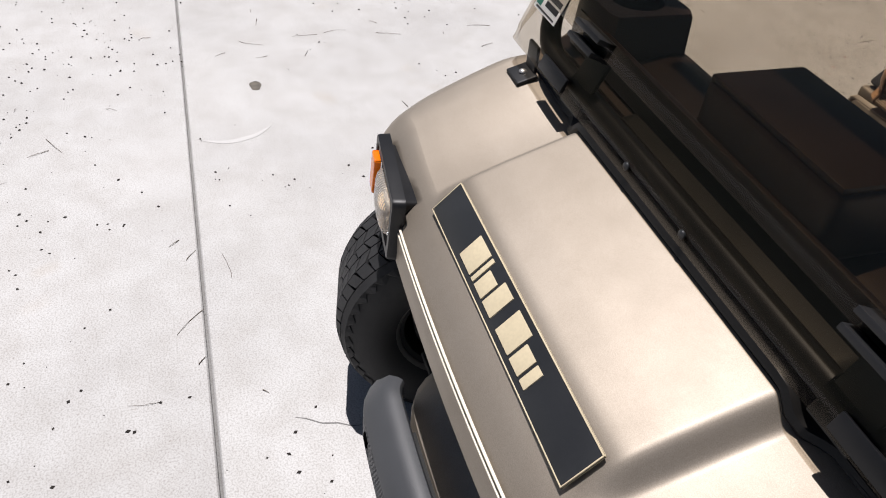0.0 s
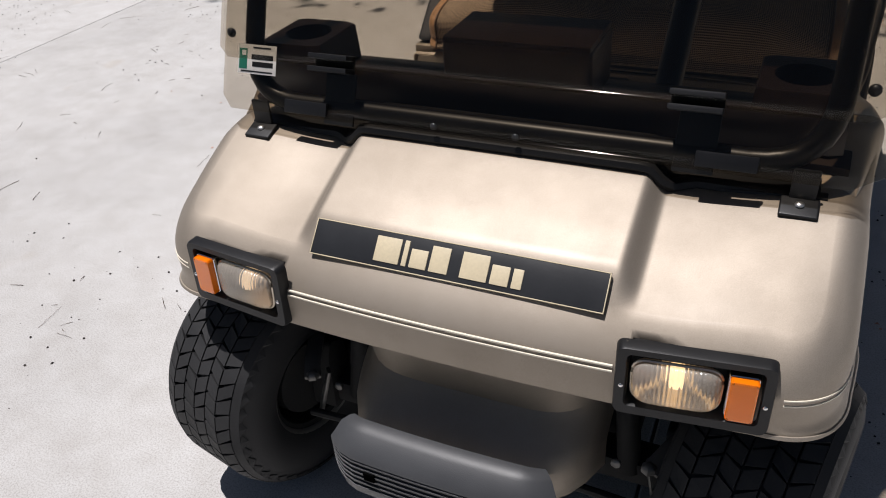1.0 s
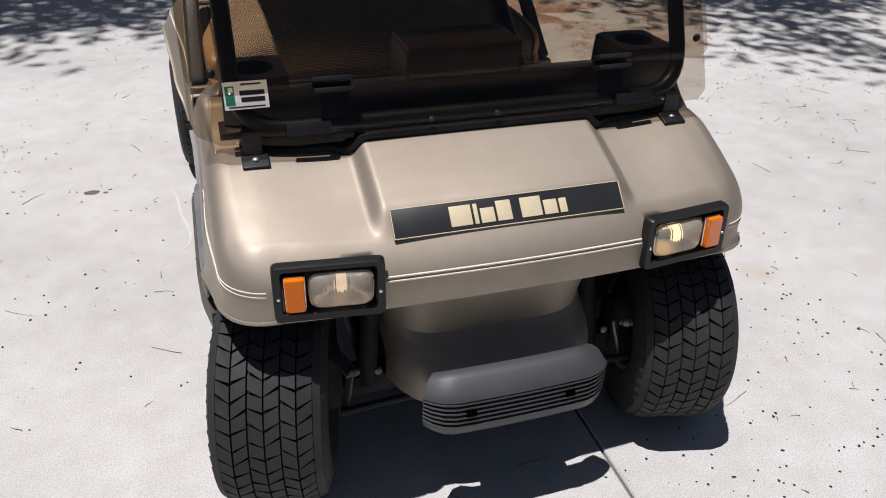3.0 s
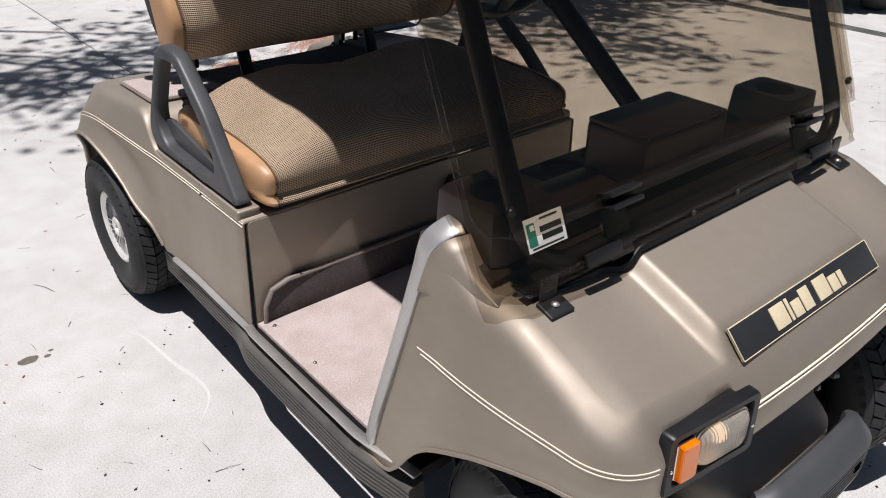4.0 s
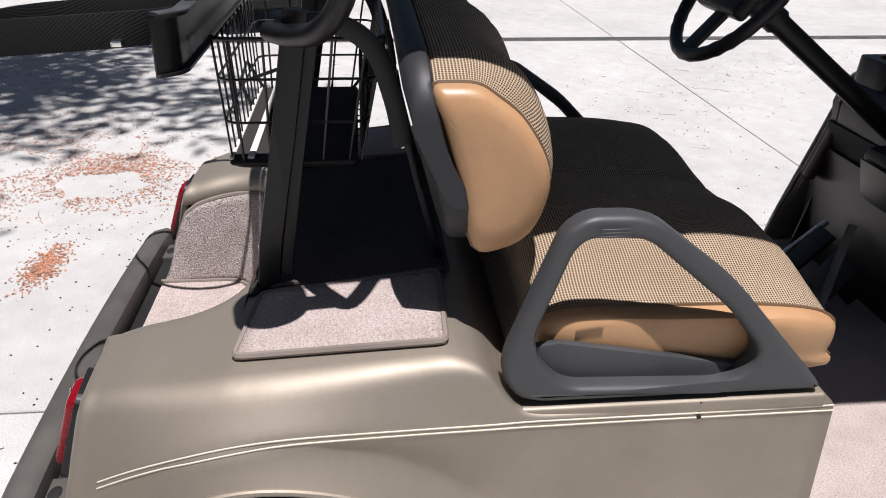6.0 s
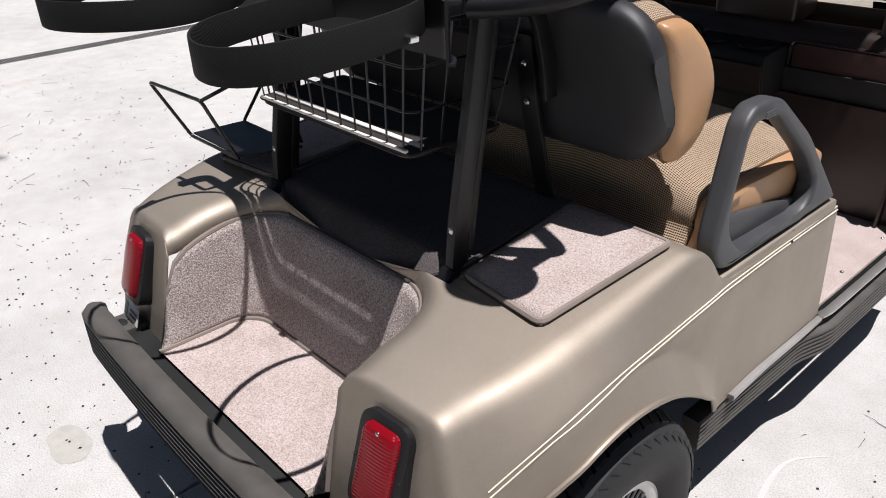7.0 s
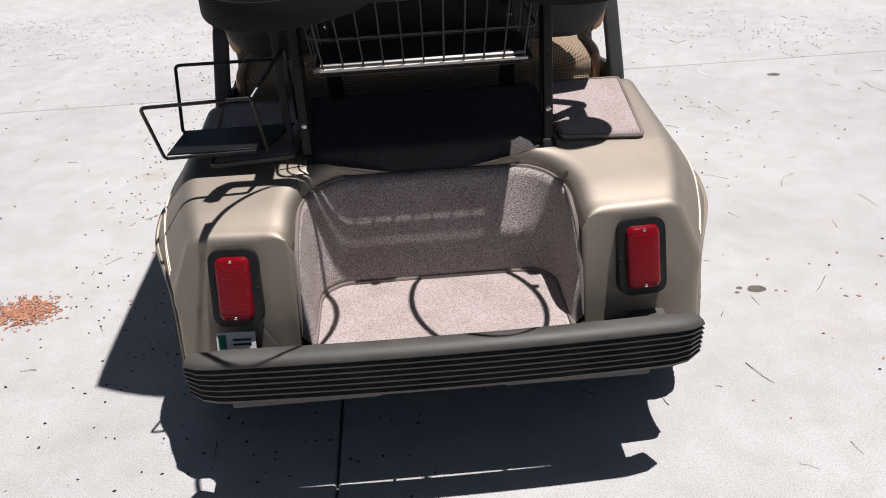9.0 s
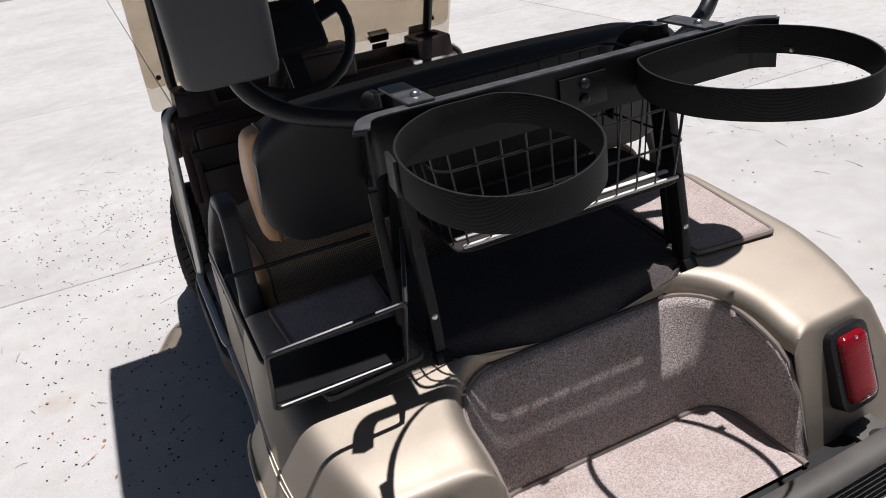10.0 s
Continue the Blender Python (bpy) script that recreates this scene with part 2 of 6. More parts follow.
# ---- mesh helpers ----
def part(name, bm, mat, parent=None, label="", smooth=True, matrix=None):
    bmesh.ops.recalc_face_normals(bm, faces=bm.faces)
    me = bpy.data.meshes.new(name)
    bm.to_mesh(me)
    bm.free()
    me.materials.append(mat)
    if smooth:
        me.shade_smooth()
        me.set_sharp_from_angle(angle=radians(38))
    ob = new(name, me)
    if matrix is not None:
        ob.matrix_world = matrix
    if parent is not None:
        ob.parent = parent
    if label:
        ob["label"] = label
    return ob


def box(size, at=(0, 0, 0), bevel=0.004, seg=2, rot=None, bm=None):
    bm = bm or bmesh.new()
    made = bmesh.ops.create_cube(bm, size=1)["verts"]
    for v in made:
        v.co = Vector(v.co[i] * size[i] for i in range(3))
    if bevel:
        edges = list({e for v in made for e in v.link_edges})
        made = list({v for f in bmesh.ops.bevel(bm, geom=edges, offset=min(bevel, min(size) * 0.49), segments=seg, affect="EDGES", profile=0.6)["faces"] for v in f.verts})
    if rot is not None:
        bmesh.ops.transform(bm, matrix=rot, verts=made)
    bmesh.ops.translate(bm, verts=made, vec=Vector(at))
    return bm


def prism(points, axis, a, b, bevel=0.0, seg=2, bm=None):
    """A polygon drawn in the two other axes, pulled along axis from a to b."""
    bm = bm or bmesh.new()
    def put(p, w):
        return {"x": (w, p[0], p[1]), "y": (p[0], w, p[1]), "z": (p[0], p[1], w)}[axis]
    lo = [bm.verts.new(put(p, a)) for p in points]
    hi = [bm.verts.new(put(p, b)) for p in points]
    n = len(points)
    faces = [bm.faces.new(lo), bm.faces.new(hi)]
    faces += [bm.faces.new((lo[i], lo[(i + 1) % n], hi[(i + 1) % n], hi[i])) for i in range(n)]
    bmesh.ops.recalc_face_normals(bm, faces=faces)
    if bevel:
        edges = list({e for f in faces for e in f.edges})
        bmesh.ops.bevel(bm, geom=edges, offset=bevel, segments=seg, affect="EDGES", profile=0.6)
    return bm


def round_poly(points, r, steps=4):
    """The polygon with its corners rounded off."""
    out = []
    n = len(points)
    for i in range(n):
        p, a, b = (Vector(points[i]), Vector(points[i - 1]), Vector(points[(i + 1) % n]))
        u, v = (a - p), (b - p)
        d = min(r, u.length * 0.45, v.length * 0.45)
        s, e = p + u.normalized() * d, p + v.normalized() * d
        for k in range(steps + 1):
            t = k / steps
            out.append(tuple((1 - t) ** 2 * s + 2 * t * (1 - t) * p + t * t * e))
    return out


def smooth_path(points, per=6, closed=False):
    """A Catmull-Rom line through the points."""
    P = [Vector(p) for p in points]
    n = len(P)
    out = []
    for i in range(n if closed else n - 1):
        if closed:
            a, b, c, d = P[i - 1], P[i], P[(i + 1) % n], P[(i + 2) % n]
        else:
            a, b, c, d = P[max(i - 1, 0)], P[i], P[i + 1], P[min(i + 2, n - 1)]
        for k in range(per):
            t = k / per
            out.append(0.5 * ((2 * b) + (c - a) * t + (2 * a - 5 * b + 4 * c - d) * t * t + (3 * b - a - 3 * c + d) * t ** 3))
    if not closed:
        out.append(P[-1])
    return out


def bent_path(points, r, per=5, closed=False):
    """Straight runs with rounded bends, as in bent tube."""
    P = [Vector(p) for p in points]
    n = len(P)
    out = []
    for i in range(n):
        if not closed and i in (0, n - 1):
            out.append(P[i])
            continue
        p, a, b = P[i], P[i - 1], P[(i + 1) % n]
        u, v = a - p, b - p
        d = min(r, u.length * 0.48, v.length * 0.48)
        s, e = p + u.normalized() * d, p + v.normalized() * d
        for k in range(per + 1):
            t = k / per
            out.append((1 - t) ** 2 * s + 2 * t * (1 - t) * p + t * t * e)
    return out


def sweep(path, section, closed=False, up=(0, 0, 1), bm=None, caps=True):
    """A closed section, drawn as (side, up) pairs, carried along a path."""
    bm = bm or bmesh.new()
    P = [Vector(p) for p in path]
    n, rings = len(P), []
    ref = Vector(up)
    for i, p in enumerate(P):
        a = P[i - 1] if (i or closed) else P[i]
        b = P[(i + 1) % n] if (i < n - 1 or closed) else P[i]
        t = (b - a).normalized()
        side = t.cross(ref)
        if side.length < 1e-3:
            side = t.cross(Vector((1, 0.01, 0)))
        side.normalize()
        upv = side.cross(t).normalized()
        rings.append([bm.verts.new(p + side * s + upv * w) for s, w in section])
    m = len(section)
    for i in range(n if closed else n - 1):
        A, B = rings[i], rings[(i + 1) % n]
        for k in range(m):
            bm.faces.new((A[k], A[(k + 1) % m], B[(k + 1) % m], B[k]))
    if caps and not closed:
        bm.faces.new(rings[0])
        bm.faces.new(rings[-1][::-1])
    return bm


def ring_section(r, n=8, squash=1.0):
    return [(r * math.cos(2 * math.pi * k / n), r * squash * math.sin(2 * math.pi * k / n)) for k in range(n)]


def rect_section(w, h, r=0.004):
    return round_poly([(-w / 2, -h / 2), (w / 2, -h / 2), (w / 2, h / 2), (-w / 2, h / 2)], r, 2)


def tube(path, r, n=8, closed=False, bm=None, up=(0, 0, 1)):
    return sweep(path, ring_section(r, n), closed, up, bm)


def loft(rows, bm=None, closed=False, keep=None):
    bm = bm or bmesh.new()
    V = [[bm.verts.new(p) for p in row] for row in rows]
    for i in range(len(V) - 1):
        m = len(V[i])
        for k in range(m if closed else m - 1):
            quad = (V[i][k], V[i][(k + 1) % m], V[i + 1][(k + 1) % m], V[i + 1][k])
            if keep and not keep(sum((v.co for v in quad), Vector()) / 4):
                continue
            bm.faces.new(quad)
    return bm


def lathe(profile, n=48, bm=None, axis="x"):
    """Turns a profile of (along, radius) round the x axis."""
    bm = bm or bmesh.new()
    rings = []
    for a, r in profile:
        rings.append([bm.verts.new((a, r * math.cos(2 * math.pi * k / n), r * math.sin(2 * math.pi * k / n))) for k in range(n)])
    for A, B in zip(rings, rings[1:]):
        for k in range(n):
            bm.faces.new((A[k], A[(k + 1) % n], B[(k + 1) % n], B[k]))
    return bm


def sphere_cap(r, squash, at, bm=None, seg=10):
    bm = bm or bmesh.new()
    made = bmesh.ops.create_uvsphere(bm, u_segments=seg, v_segments=6, radius=r)["verts"]
    for v in made:
        v.co = Vector((v.co.x * squash[0], v.co.y * squash[1], v.co.z * squash[2])) + Vector(at)
    return bm


def interp(x, table):
    """A smooth curve through a short table of (x, value)."""
    if x <= table[0][0]:
        return table[0][1]
    for (a, va), (b, vb) in zip(table, table[1:]):
        if x <= b:
            t = (x - a) / (b - a)
            return va + (vb - va) * t
    return table[-1][1]


def smoothstep(a, b, x):
    t = min(1, max(0, (x - a) / (b - a)))
    return t * t * (3 - 2 * t)


def mirror_x(points):
    return [(-p[0], *p[1:]) for p in points]


def solidify(ob, thickness, offset=-1.0):
    md = ob.modifiers.new("thickness", "SOLIDIFY")
    md.thickness, md.offset = thickness, offset
    return ob


def taper(bm, m, scale_of):
    """Draws in the rings of a swept mesh of m points a ring, ring i by scale_of(i)."""
    bm.verts.ensure_lookup_table()
    vs = list(bm.verts)
    for i in range(len(vs) // m):
        ring = vs[i * m:(i + 1) * m]
        c = sum((v.co for v in ring), Vector()) / m
        for v in ring:
            v.co = c + (v.co - c) * scale_of(i)
    return bm


def uv_arc(ob, loop):
    """A flat layout in metres, across by x and round by the length of the section."""
    me = ob.data
    arc = [0.0]
    for p, q in zip(loop, loop[1:]):
        arc.append(arc[-1] + (Vector(q) - Vector(p)).length)
    m = len(loop)
    layer = me.uv_layers.new(name="cloth")
    for lp in me.loops:
        layer.data[lp.index].uv = (me.vertices[lp.vertex_index].co.x, arc[lp.vertex_index % m])


def uv_from(ob, fn):
    """Gives the mesh a flat layout in metres, for the weave."""
    me = ob.data
    layer = me.uv_layers.new(name="cloth")
    for loop in me.loops:
        layer.data[loop.index].uv = fn(me.vertices[loop.vertex_index].co)


def empty(name, at=(0, 0, 0)):
    ob = new(name)
    ob.location = at
    ob.empty_display_size = 0.1
    return ob


# ---- ground ----
def ground():
    bm = bmesh.new()
    s = 400
    vs = [bm.verts.new(p) for p in ((-s, -s, -0.014), (s, -s, -0.014), (s, s, -0.014), (-s, s, -0.014))]
    bm.faces.new(vs)
    g = tagged(part("ground", bm, JOINT, smooth=False), "pale dusty ground under the concrete slabs", "ground", kind="structure")
    pave = tagged(empty("pavement"), "sun-bleached pale concrete driveway slabs with sawn joints", "pavement", kind="structure")
    xs = [-17.0, -13.6, -10.1, -6.6, -3.33, 0.264, 4.75, 4.89, 8.2, 11.5, 15.0]
    ys = [-15.0, -11.6, -8.2, -4.77, -1.345, 5.3, 8.8, 12.2, 15.6]
    for i in range(len(xs) - 1):
        if i == 6:
            continue
        for j in range(len(ys) - 1):
            w, d = xs[i + 1] - xs[i] - 0.007, ys[j + 1] - ys[j] - 0.007
            part("slab", box((w, d, 0.05), (0, 0, -0.025), 0.004, 1), CONCRETE, pave, matrix=pose((xs[i] + xs[i + 1]) / 2, (ys[j] + ys[j + 1]) / 2, 0))
    return g


ground()


def drain():
    d = tagged(empty("drain_channel", (4.82, 0, 0)), "dark slotted metal drain channel set in the concrete", "drain", kind="structure")
    part("drain_bed", box((0.13, 30, 0.02), (0, 0, -0.02), 0), CHASSIS, d, smooth=False)
    bm = bmesh.new()
    for k in range(700):
        y = -7 + k * 0.02
        x0, x1 = -0.055, 0.055
        v = [bm.verts.new(p) for p in ((x0, y, -0.002), (x1, y, -0.002), (x1, y + 0.009, -0.002), (x0, y + 0.009, -0.002), (x0, y, -0.012), (x1, y, -0.012), (x1, y + 0.009, -0.012), (x0, y + 0.009, -0.012))]
        for q in ((0, 1, 2, 3), (0, 1, 5, 4), (2, 3, 7, 6)):
            bm.faces.new([v[n] for n in q])
    tagged(part("grate_bars", bm, GRATE, d, smooth=False), kind="stuff")
    for s in (-0.062, 0.062):
        part("drain_edge", box((0.012, 30, 0.015), (s, 0, -0.0075), 0.001, 1), BUMPER, d)


drain()

# ---- the golf cart ----
cart = tagged(empty("golf_cart"), "champagne two-seat golf cart with smoked windshield, parked on concrete", "golf cart")


def cross_row(y, xi, W, zt, zb, rs, hs, draft, flare=0.0, ybow=None, hump=0.0, lean=0.0, n_top=14, n_sh=8, n_wall=10, inner_roll=0.0, well_drop=0.0, flare_h=(0.052, 0.010), chamfer=0.0):
    """One rib of a half shell: across the top, round the shoulder, down the wall. x is positive."""
    row = []
    xe = W - rs
    for k in range(n_top):
        x = xi + (xe - xi) * k / (n_top - 1)
        z = zt - 0.010 * smoothstep(0.2, 1.0, x / W)
        if hump:
            z += hump * (1 - smoothstep(0.230, 0.264, x))
        if well_drop:
            z -= well_drop * (1 - smoothstep(0.19, 0.31, x))
        if inner_roll:
            d = max(0.0, 1 - (x - xi) / inner_roll)
            z -= 0.9 * inner_roll * (1 - math.sqrt(max(0, 1 - d * d)))
        row.append((x, z))
    z0 = zt - 0.010
    for k in range(1, n_sh + 1):
        a = math.pi / 2 * k / n_sh
        t = k / n_sh
        sx = chamfer * t + (1 - chamfer) * math.sin(a)
        sz = chamfer * t + (1 - chamfer) * (1 - math.cos(a))
        row.append((xe + rs * sx, z0 - hs * sz))
    z1 = z0 - hs
    for k in range(1, n_wall + 1):
        t = k / n_wall
        z = z1 + (zb - z1) * t
        x = W + draft * t
        if flare:
            x += flare * smoothstep(flare_h[0], flare_h[1], z - zb)
        row.append((x, z))
    out = []
    for x, z in row:
        yy = y + (ybow(x, z) if ybow else 0.0) + lean * (zt - z)
        out.append((x, yy, z))
    return out


# -- rear body --
AXLE_R, AXLE_F, WHEEL_R = 0.825, -0.862, 0.229
REAR_TOP = [(0.0, 0.566), (0.47, 0.578), (0.505, 0.590), (0.53, 0.630), (0.55, 0.650), (0.60, 0.658), (0.90, 0.632), (1.04, 0.604), (1.08, 0.590), (1.12, 0.572)]
REAR_BACK = [(0.26, 1.200), (0.30, 1.192), (0.41, 1.170), (0.475, 1.156), (0.525, 1.144), (0.582, 1.130), (0.62, 1.120)]
ARCH_LIP = smooth_path([(0.488, 0.285), (0.500, 0.310), (0.530, 0.352), (0.570, 0.383), (0.62, 0.421), (0.70, 0.472), (0.76, 0.500), (0.82, 0.517), (0.88, 0.521), (0.94, 0.508), (1.0, 0.478), (1.06, 0.430), (1.115, 0.376), (1.145, 0.338), (1.165, 0.295), (1.20, 0.262)], 6)
ARCH_TABLE = [(p.x, p.y) for p in ARCH_LIP]
ARCH_FLAT = [Vector((p.x, p.y, 0)) for p in ARCH_LIP]
STRIPE_Z = [(0.0, 0.551), (0.3, 0.553), (0.5, 0.559), (0.65, 0.569), (0.78, 0.576), (0.85, 0.575), (0.91, 0.567), (0.97, 0.551), (1.03, 0.528), (1.10, 0.489), (1.17, 0.443)]
STRIPE_X = [(0.0, 0.545), (0.3, 0.547), (0.5, 0.556), (0.65, 0.573), (0.78, 0.587), (0.87, 0.592), (0.95, 0.590), (1.03, 0.581), (1.10, 0.565), (1.17, 0.541)]
CREST_X = [(0.0, 0.541), (0.48, 0.549), (0.53, 0.546), (0.60, 0.541), (0.80, 0.538), (0.90, 0.535), (1.0, 0.522), (1.08, 0.504), (1.15, 0.484)]


def soft(y, table, d=0.02):
    return (interp(y - 2 * d, table) + 2 * interp(y - d, table) + 3 * interp(y, table) + 2 * interp(y + d, table) + interp(y + 2 * d, table)) / 9


def rear_arch(y):
    return interp(y, ARCH_TABLE)


def flare(y, z):
    q, d = Vector((y, z, 0)), 1.0
    for a, b in zip(ARCH_FLAT, ARCH_FLAT[1:]):
        if abs(a.x - y) < 0.12:
            u = b - a
            d = min(d, (q - a - u * min(1, max(0, (q - a).dot(u) / u.length_squared))).length)
    return 0.047 * smoothstep(0.45, 0.62, y) * (1 - 0.6 * smoothstep(0.95, 1.10, y)) * max(0.0, 1 - d / 0.052) ** 1.2


BACK_R = 0.022


def sheared(y, z):
    """How far a rib leans back at a height, to meet the slanted back face."""
    return smoothstep(0.94, 1.084, y) * (interp(z, REAR_BACK) - BACK_R - 1.084)


def rear_side(y):
    """Crest, slope, stripe line and wall of one rib, as (x, z) pairs from the crest down."""
    zc = soft(y, REAR_TOP, 0.008) - 0.008 + 0.012 * smoothstep(0.50, 0.60, y)
    zs, zb = soft(y, STRIPE_Z), rear_arch(y)
    for _ in range(12):
        zs = 0.5 * zs + 0.5 * soft(y + sheared(y, zs), STRIPE_Z)
        zb = 0.5 * zb + 0.5 * rear_arch(y + sheared(y, zb))
    xc, xs = soft(y + sheared(y, zc), CREST_X), soft(y + sheared(y, zs), STRIPE_X)
    back = smoothstep(0.50, 0.62, y)
    rc, rb = 0.010 + 0.016 * back, 0.010 + 0.006 * back
    P = [Vector((xc - 0.06, zc + 0.002)), Vector((xc, zc)), Vector((xs, zs)), Vector((xs + 0.010 - 0.030 * smoothstep(0.45, 0.65, y), min(zb, zs - 0.03)))]
    u1, u2, u3 = (P[1] - P[0]).normalized(), (P[2] - P[1]).normalized(), (P[3] - P[2]).normalized()
    rc, rb = min(rc, (P[2] - P[1]).length * 0.45), min(rb, (P[2] - P[1]).length * 0.45)
    out = []
    for k in range(7):
        t = k / 6
        out.append((1 - t) ** 2 * (P[1] - u1 * rc) + 2 * t * (1 - t) * P[1] + t * t * (P[1] + u2 * rc))
    a, b = P[1] + u2 * rc, P[2] - u2 * rb
    out += [a + (b - a) * k / 5 for k in range(1, 5)]
    for k in range(5):
        t = k / 4
        out.append((1 - t) ** 2 * b + 2 * t * (1 - t) * P[2] + t * t * (P[2] + u3 * rb))
    a = P[2] + u3 * rb
    for k in range(1, 21):
        t = k / 20
        t = t * 0.55 + 0.45 * (1 - (1 - t) ** 2)
        out.append(a + (P[3] - a) * t)
    return [(p.x + flare(y + sheared(y, p.y), p.y), p.y) for p in out]


def wall_x(y, z):
    """The outer face of the rear body at a height."""
    side = rear_side(y)
    for (xa, za), (xb, zb) in zip(side, side[1:]):
        if za >= z >= zb and za > zb:
            return xa + (xb - xa) * (za - z) / (za - zb)
    return side[-1][0]


def well_half(y):
    """Half width of the bag well's opening at y."""
    if y >= 1.03:
        return 0.288 + 0.012 * smoothstep(1.03, 1.19, y)
    t = (1.03 - y) / 0.125
    return 0.175 + 0.113 * math.sqrt(max(0, 1 - t * t))


@functools.lru_cache(None)
def rear_rows():
    ys = [0.02 + 0.04 * k for k in range(12)] + [0.475, 0.485, 0.495, 0.505, 0.515, 0.522, 0.528, 0.532, 0.536, 0.541, 0.547, 0.553, 0.56, 0.57, 0.58, 0.59, 0.605]
    ys += [0.62 + 0.02 * k for k in range(14)] + [0.892, 0.904]
    ys += [0.906, 0.909, 0.915, 0.925, 0.94, 0.955, 0.97, 0.985, 1.0, 1.015, 1.03, 1.045, 1.06, 1.072, 1.084]
    rows = []
    for y in ys:
        side = rear_side(y)
        zt = soft(y, REAR_TOP, 0.008)
        xi = 0.0 if y < 0.905 else well_half(y)
        xe = side[0][0]
        row = []
        for k in range(16):
            x = xi + (xe - xi) * k / 16
            z = zt - (zt - side[0][1]) * smoothstep(0.1, 1.0, x / xe)
            if y < 0.905:
                z -= 0.042 * smoothstep(0.862, 0.904, y) * (1 - smoothstep(0.19, 0.31, x))
            else:
                d = max(0.0, 1 - (x - xi) / 0.045)
                z -= 0.040 * (1 - math.sqrt(max(0, 1 - d * d)))
            row.append((x, z))
        row += side
        end = smoothstep(0.94, 1.084, y)
        rows.append([(x, y + sheared(y, z) - end * 0.35 * max(0, x - 0.36) ** 2, z) for x, z in row])
    # round the back edge, then the back face drawn in towards the foot of the well
    last = rows[-1]
    n = len(last)
    base = Vector((well_half(1.15), 0.275))
    for step in range(1, 6):
        a = math.pi / 2 * step / 5
        ring = []
        for i, (x, y, z) in enumerate(last):
            p, q = last[max(i - 1, 0)], last[min(i + 1, n - 1)]
            t = Vector((q[0] - p[0], q[2] - p[2]))
            t = t.normalized() if t.length else Vector((1, 0))
            nx, nz = t.y, -t.x
            w = 1.0 if i > 5 else i / 6
            d = BACK_R * (1 - math.cos(a))
            ring.append((x + nx * d * w, y + BACK_R * math.sin(a), z + nz * d * w))
        rows.append(ring)
    edge = rows[-1]
    for s in (0.97, 0.9, 0.8, 0.68, 0.55, 0.4, 0.25, 0.1, 0.0):
        ring = []
        for x, y, z in edge:
            px, pz = base.x + (x - base.x) * s, base.y + (z - base.y) * s
            ring.append((px, interp(pz, REAR_BACK) + (y - interp(z, REAR_BACK)) * s, pz))
        rows.append(ring)
    return rows


def deck_z(x, y):
    """Height of the deck over the batteries."""
    z = soft(y, REAR_TOP, 0.008) + 0.005 * smoothstep(0.1, 1.0, abs(x) / 0.51)
    return z - 0.042 * smoothstep(0.862, 0.904, y) * (1 - smoothstep(0.19, 0.31, abs(x)))


def both_halves(rows, keep=None):
    bm = loft(rows, keep=keep)
    loft([mirror_x(r) for r in rows], bm=bm, keep=(lambda c: keep(Vector((-c.x, c.y, c.z)))) if keep else None)
    bmesh.ops.remove_doubles(bm, verts=[v for v in bm.verts if abs(v.co.x) < 1e-4], dist=2e-4)
    return bm


rear_body = solidify(part("rear_body", both_halves(rear_rows()[:-1]), PAINT, cart, "champagne metallic rear body shell with fender flares"), 0.004)
# rolled edge round each wheel arch
for s in (-1, 1):
    part("arch_lip", tube([(s * (r[-1][0] + 0.001), r[-1][1], r[-1][2]) for r in rear_rows()[:-1] if 0.485 < r[-1][1] < 1.165], 0.0050, 8), PAINT, rear_body)
# seat box front panel
part("seat_front_panel", prism(round_poly([(-0.539, 0.255), (0.539, 0.255), (0.534, 0.556), (-0.534, 0.556)], 0.012), "y", 0.018, 0.03, 0.003), PAINT, cart, "champagne panel below the seat")


def along_rows(rows, first, target, push):
    """The line on a lofted surface where each rib passes a height that depends on y."""
    out = []
    for r in rows:
        for p, q in zip(r[first:], r[first + 1:]):
            zp, zq = target(p[1]), target(q[1])
            if p[2] >= zp and q[2] < zq:
                t = (p[2] - zp) / max(1e-6, (p[2] - zp) - (q[2] - zq))
                m = Vector(p).lerp(Vector(q), t)
                side = Vector((q[0] - p[0], 0, q[2] - p[2])).normalized()
                out.append(m + Vector((-side.z, 0, side.x)) * push)
                break
    return out


def side_stripe(sign):
    rows = [r for r in rear_rows()[:-16] if r[-1][1] < 1.15]
    for off in (0.0, 0.0075):
        path = along_rows(rows, 18, lambda y: soft(y, STRIPE_Z) + 0.004 - off, 0.0008)
        part("pinstripe", sweep([(sign * p.x, p.y, p.z) for p in path], rect_section(0.0020, 0.0020, 0.0004)), STRIPE, rear_body, "cream pinstripe")


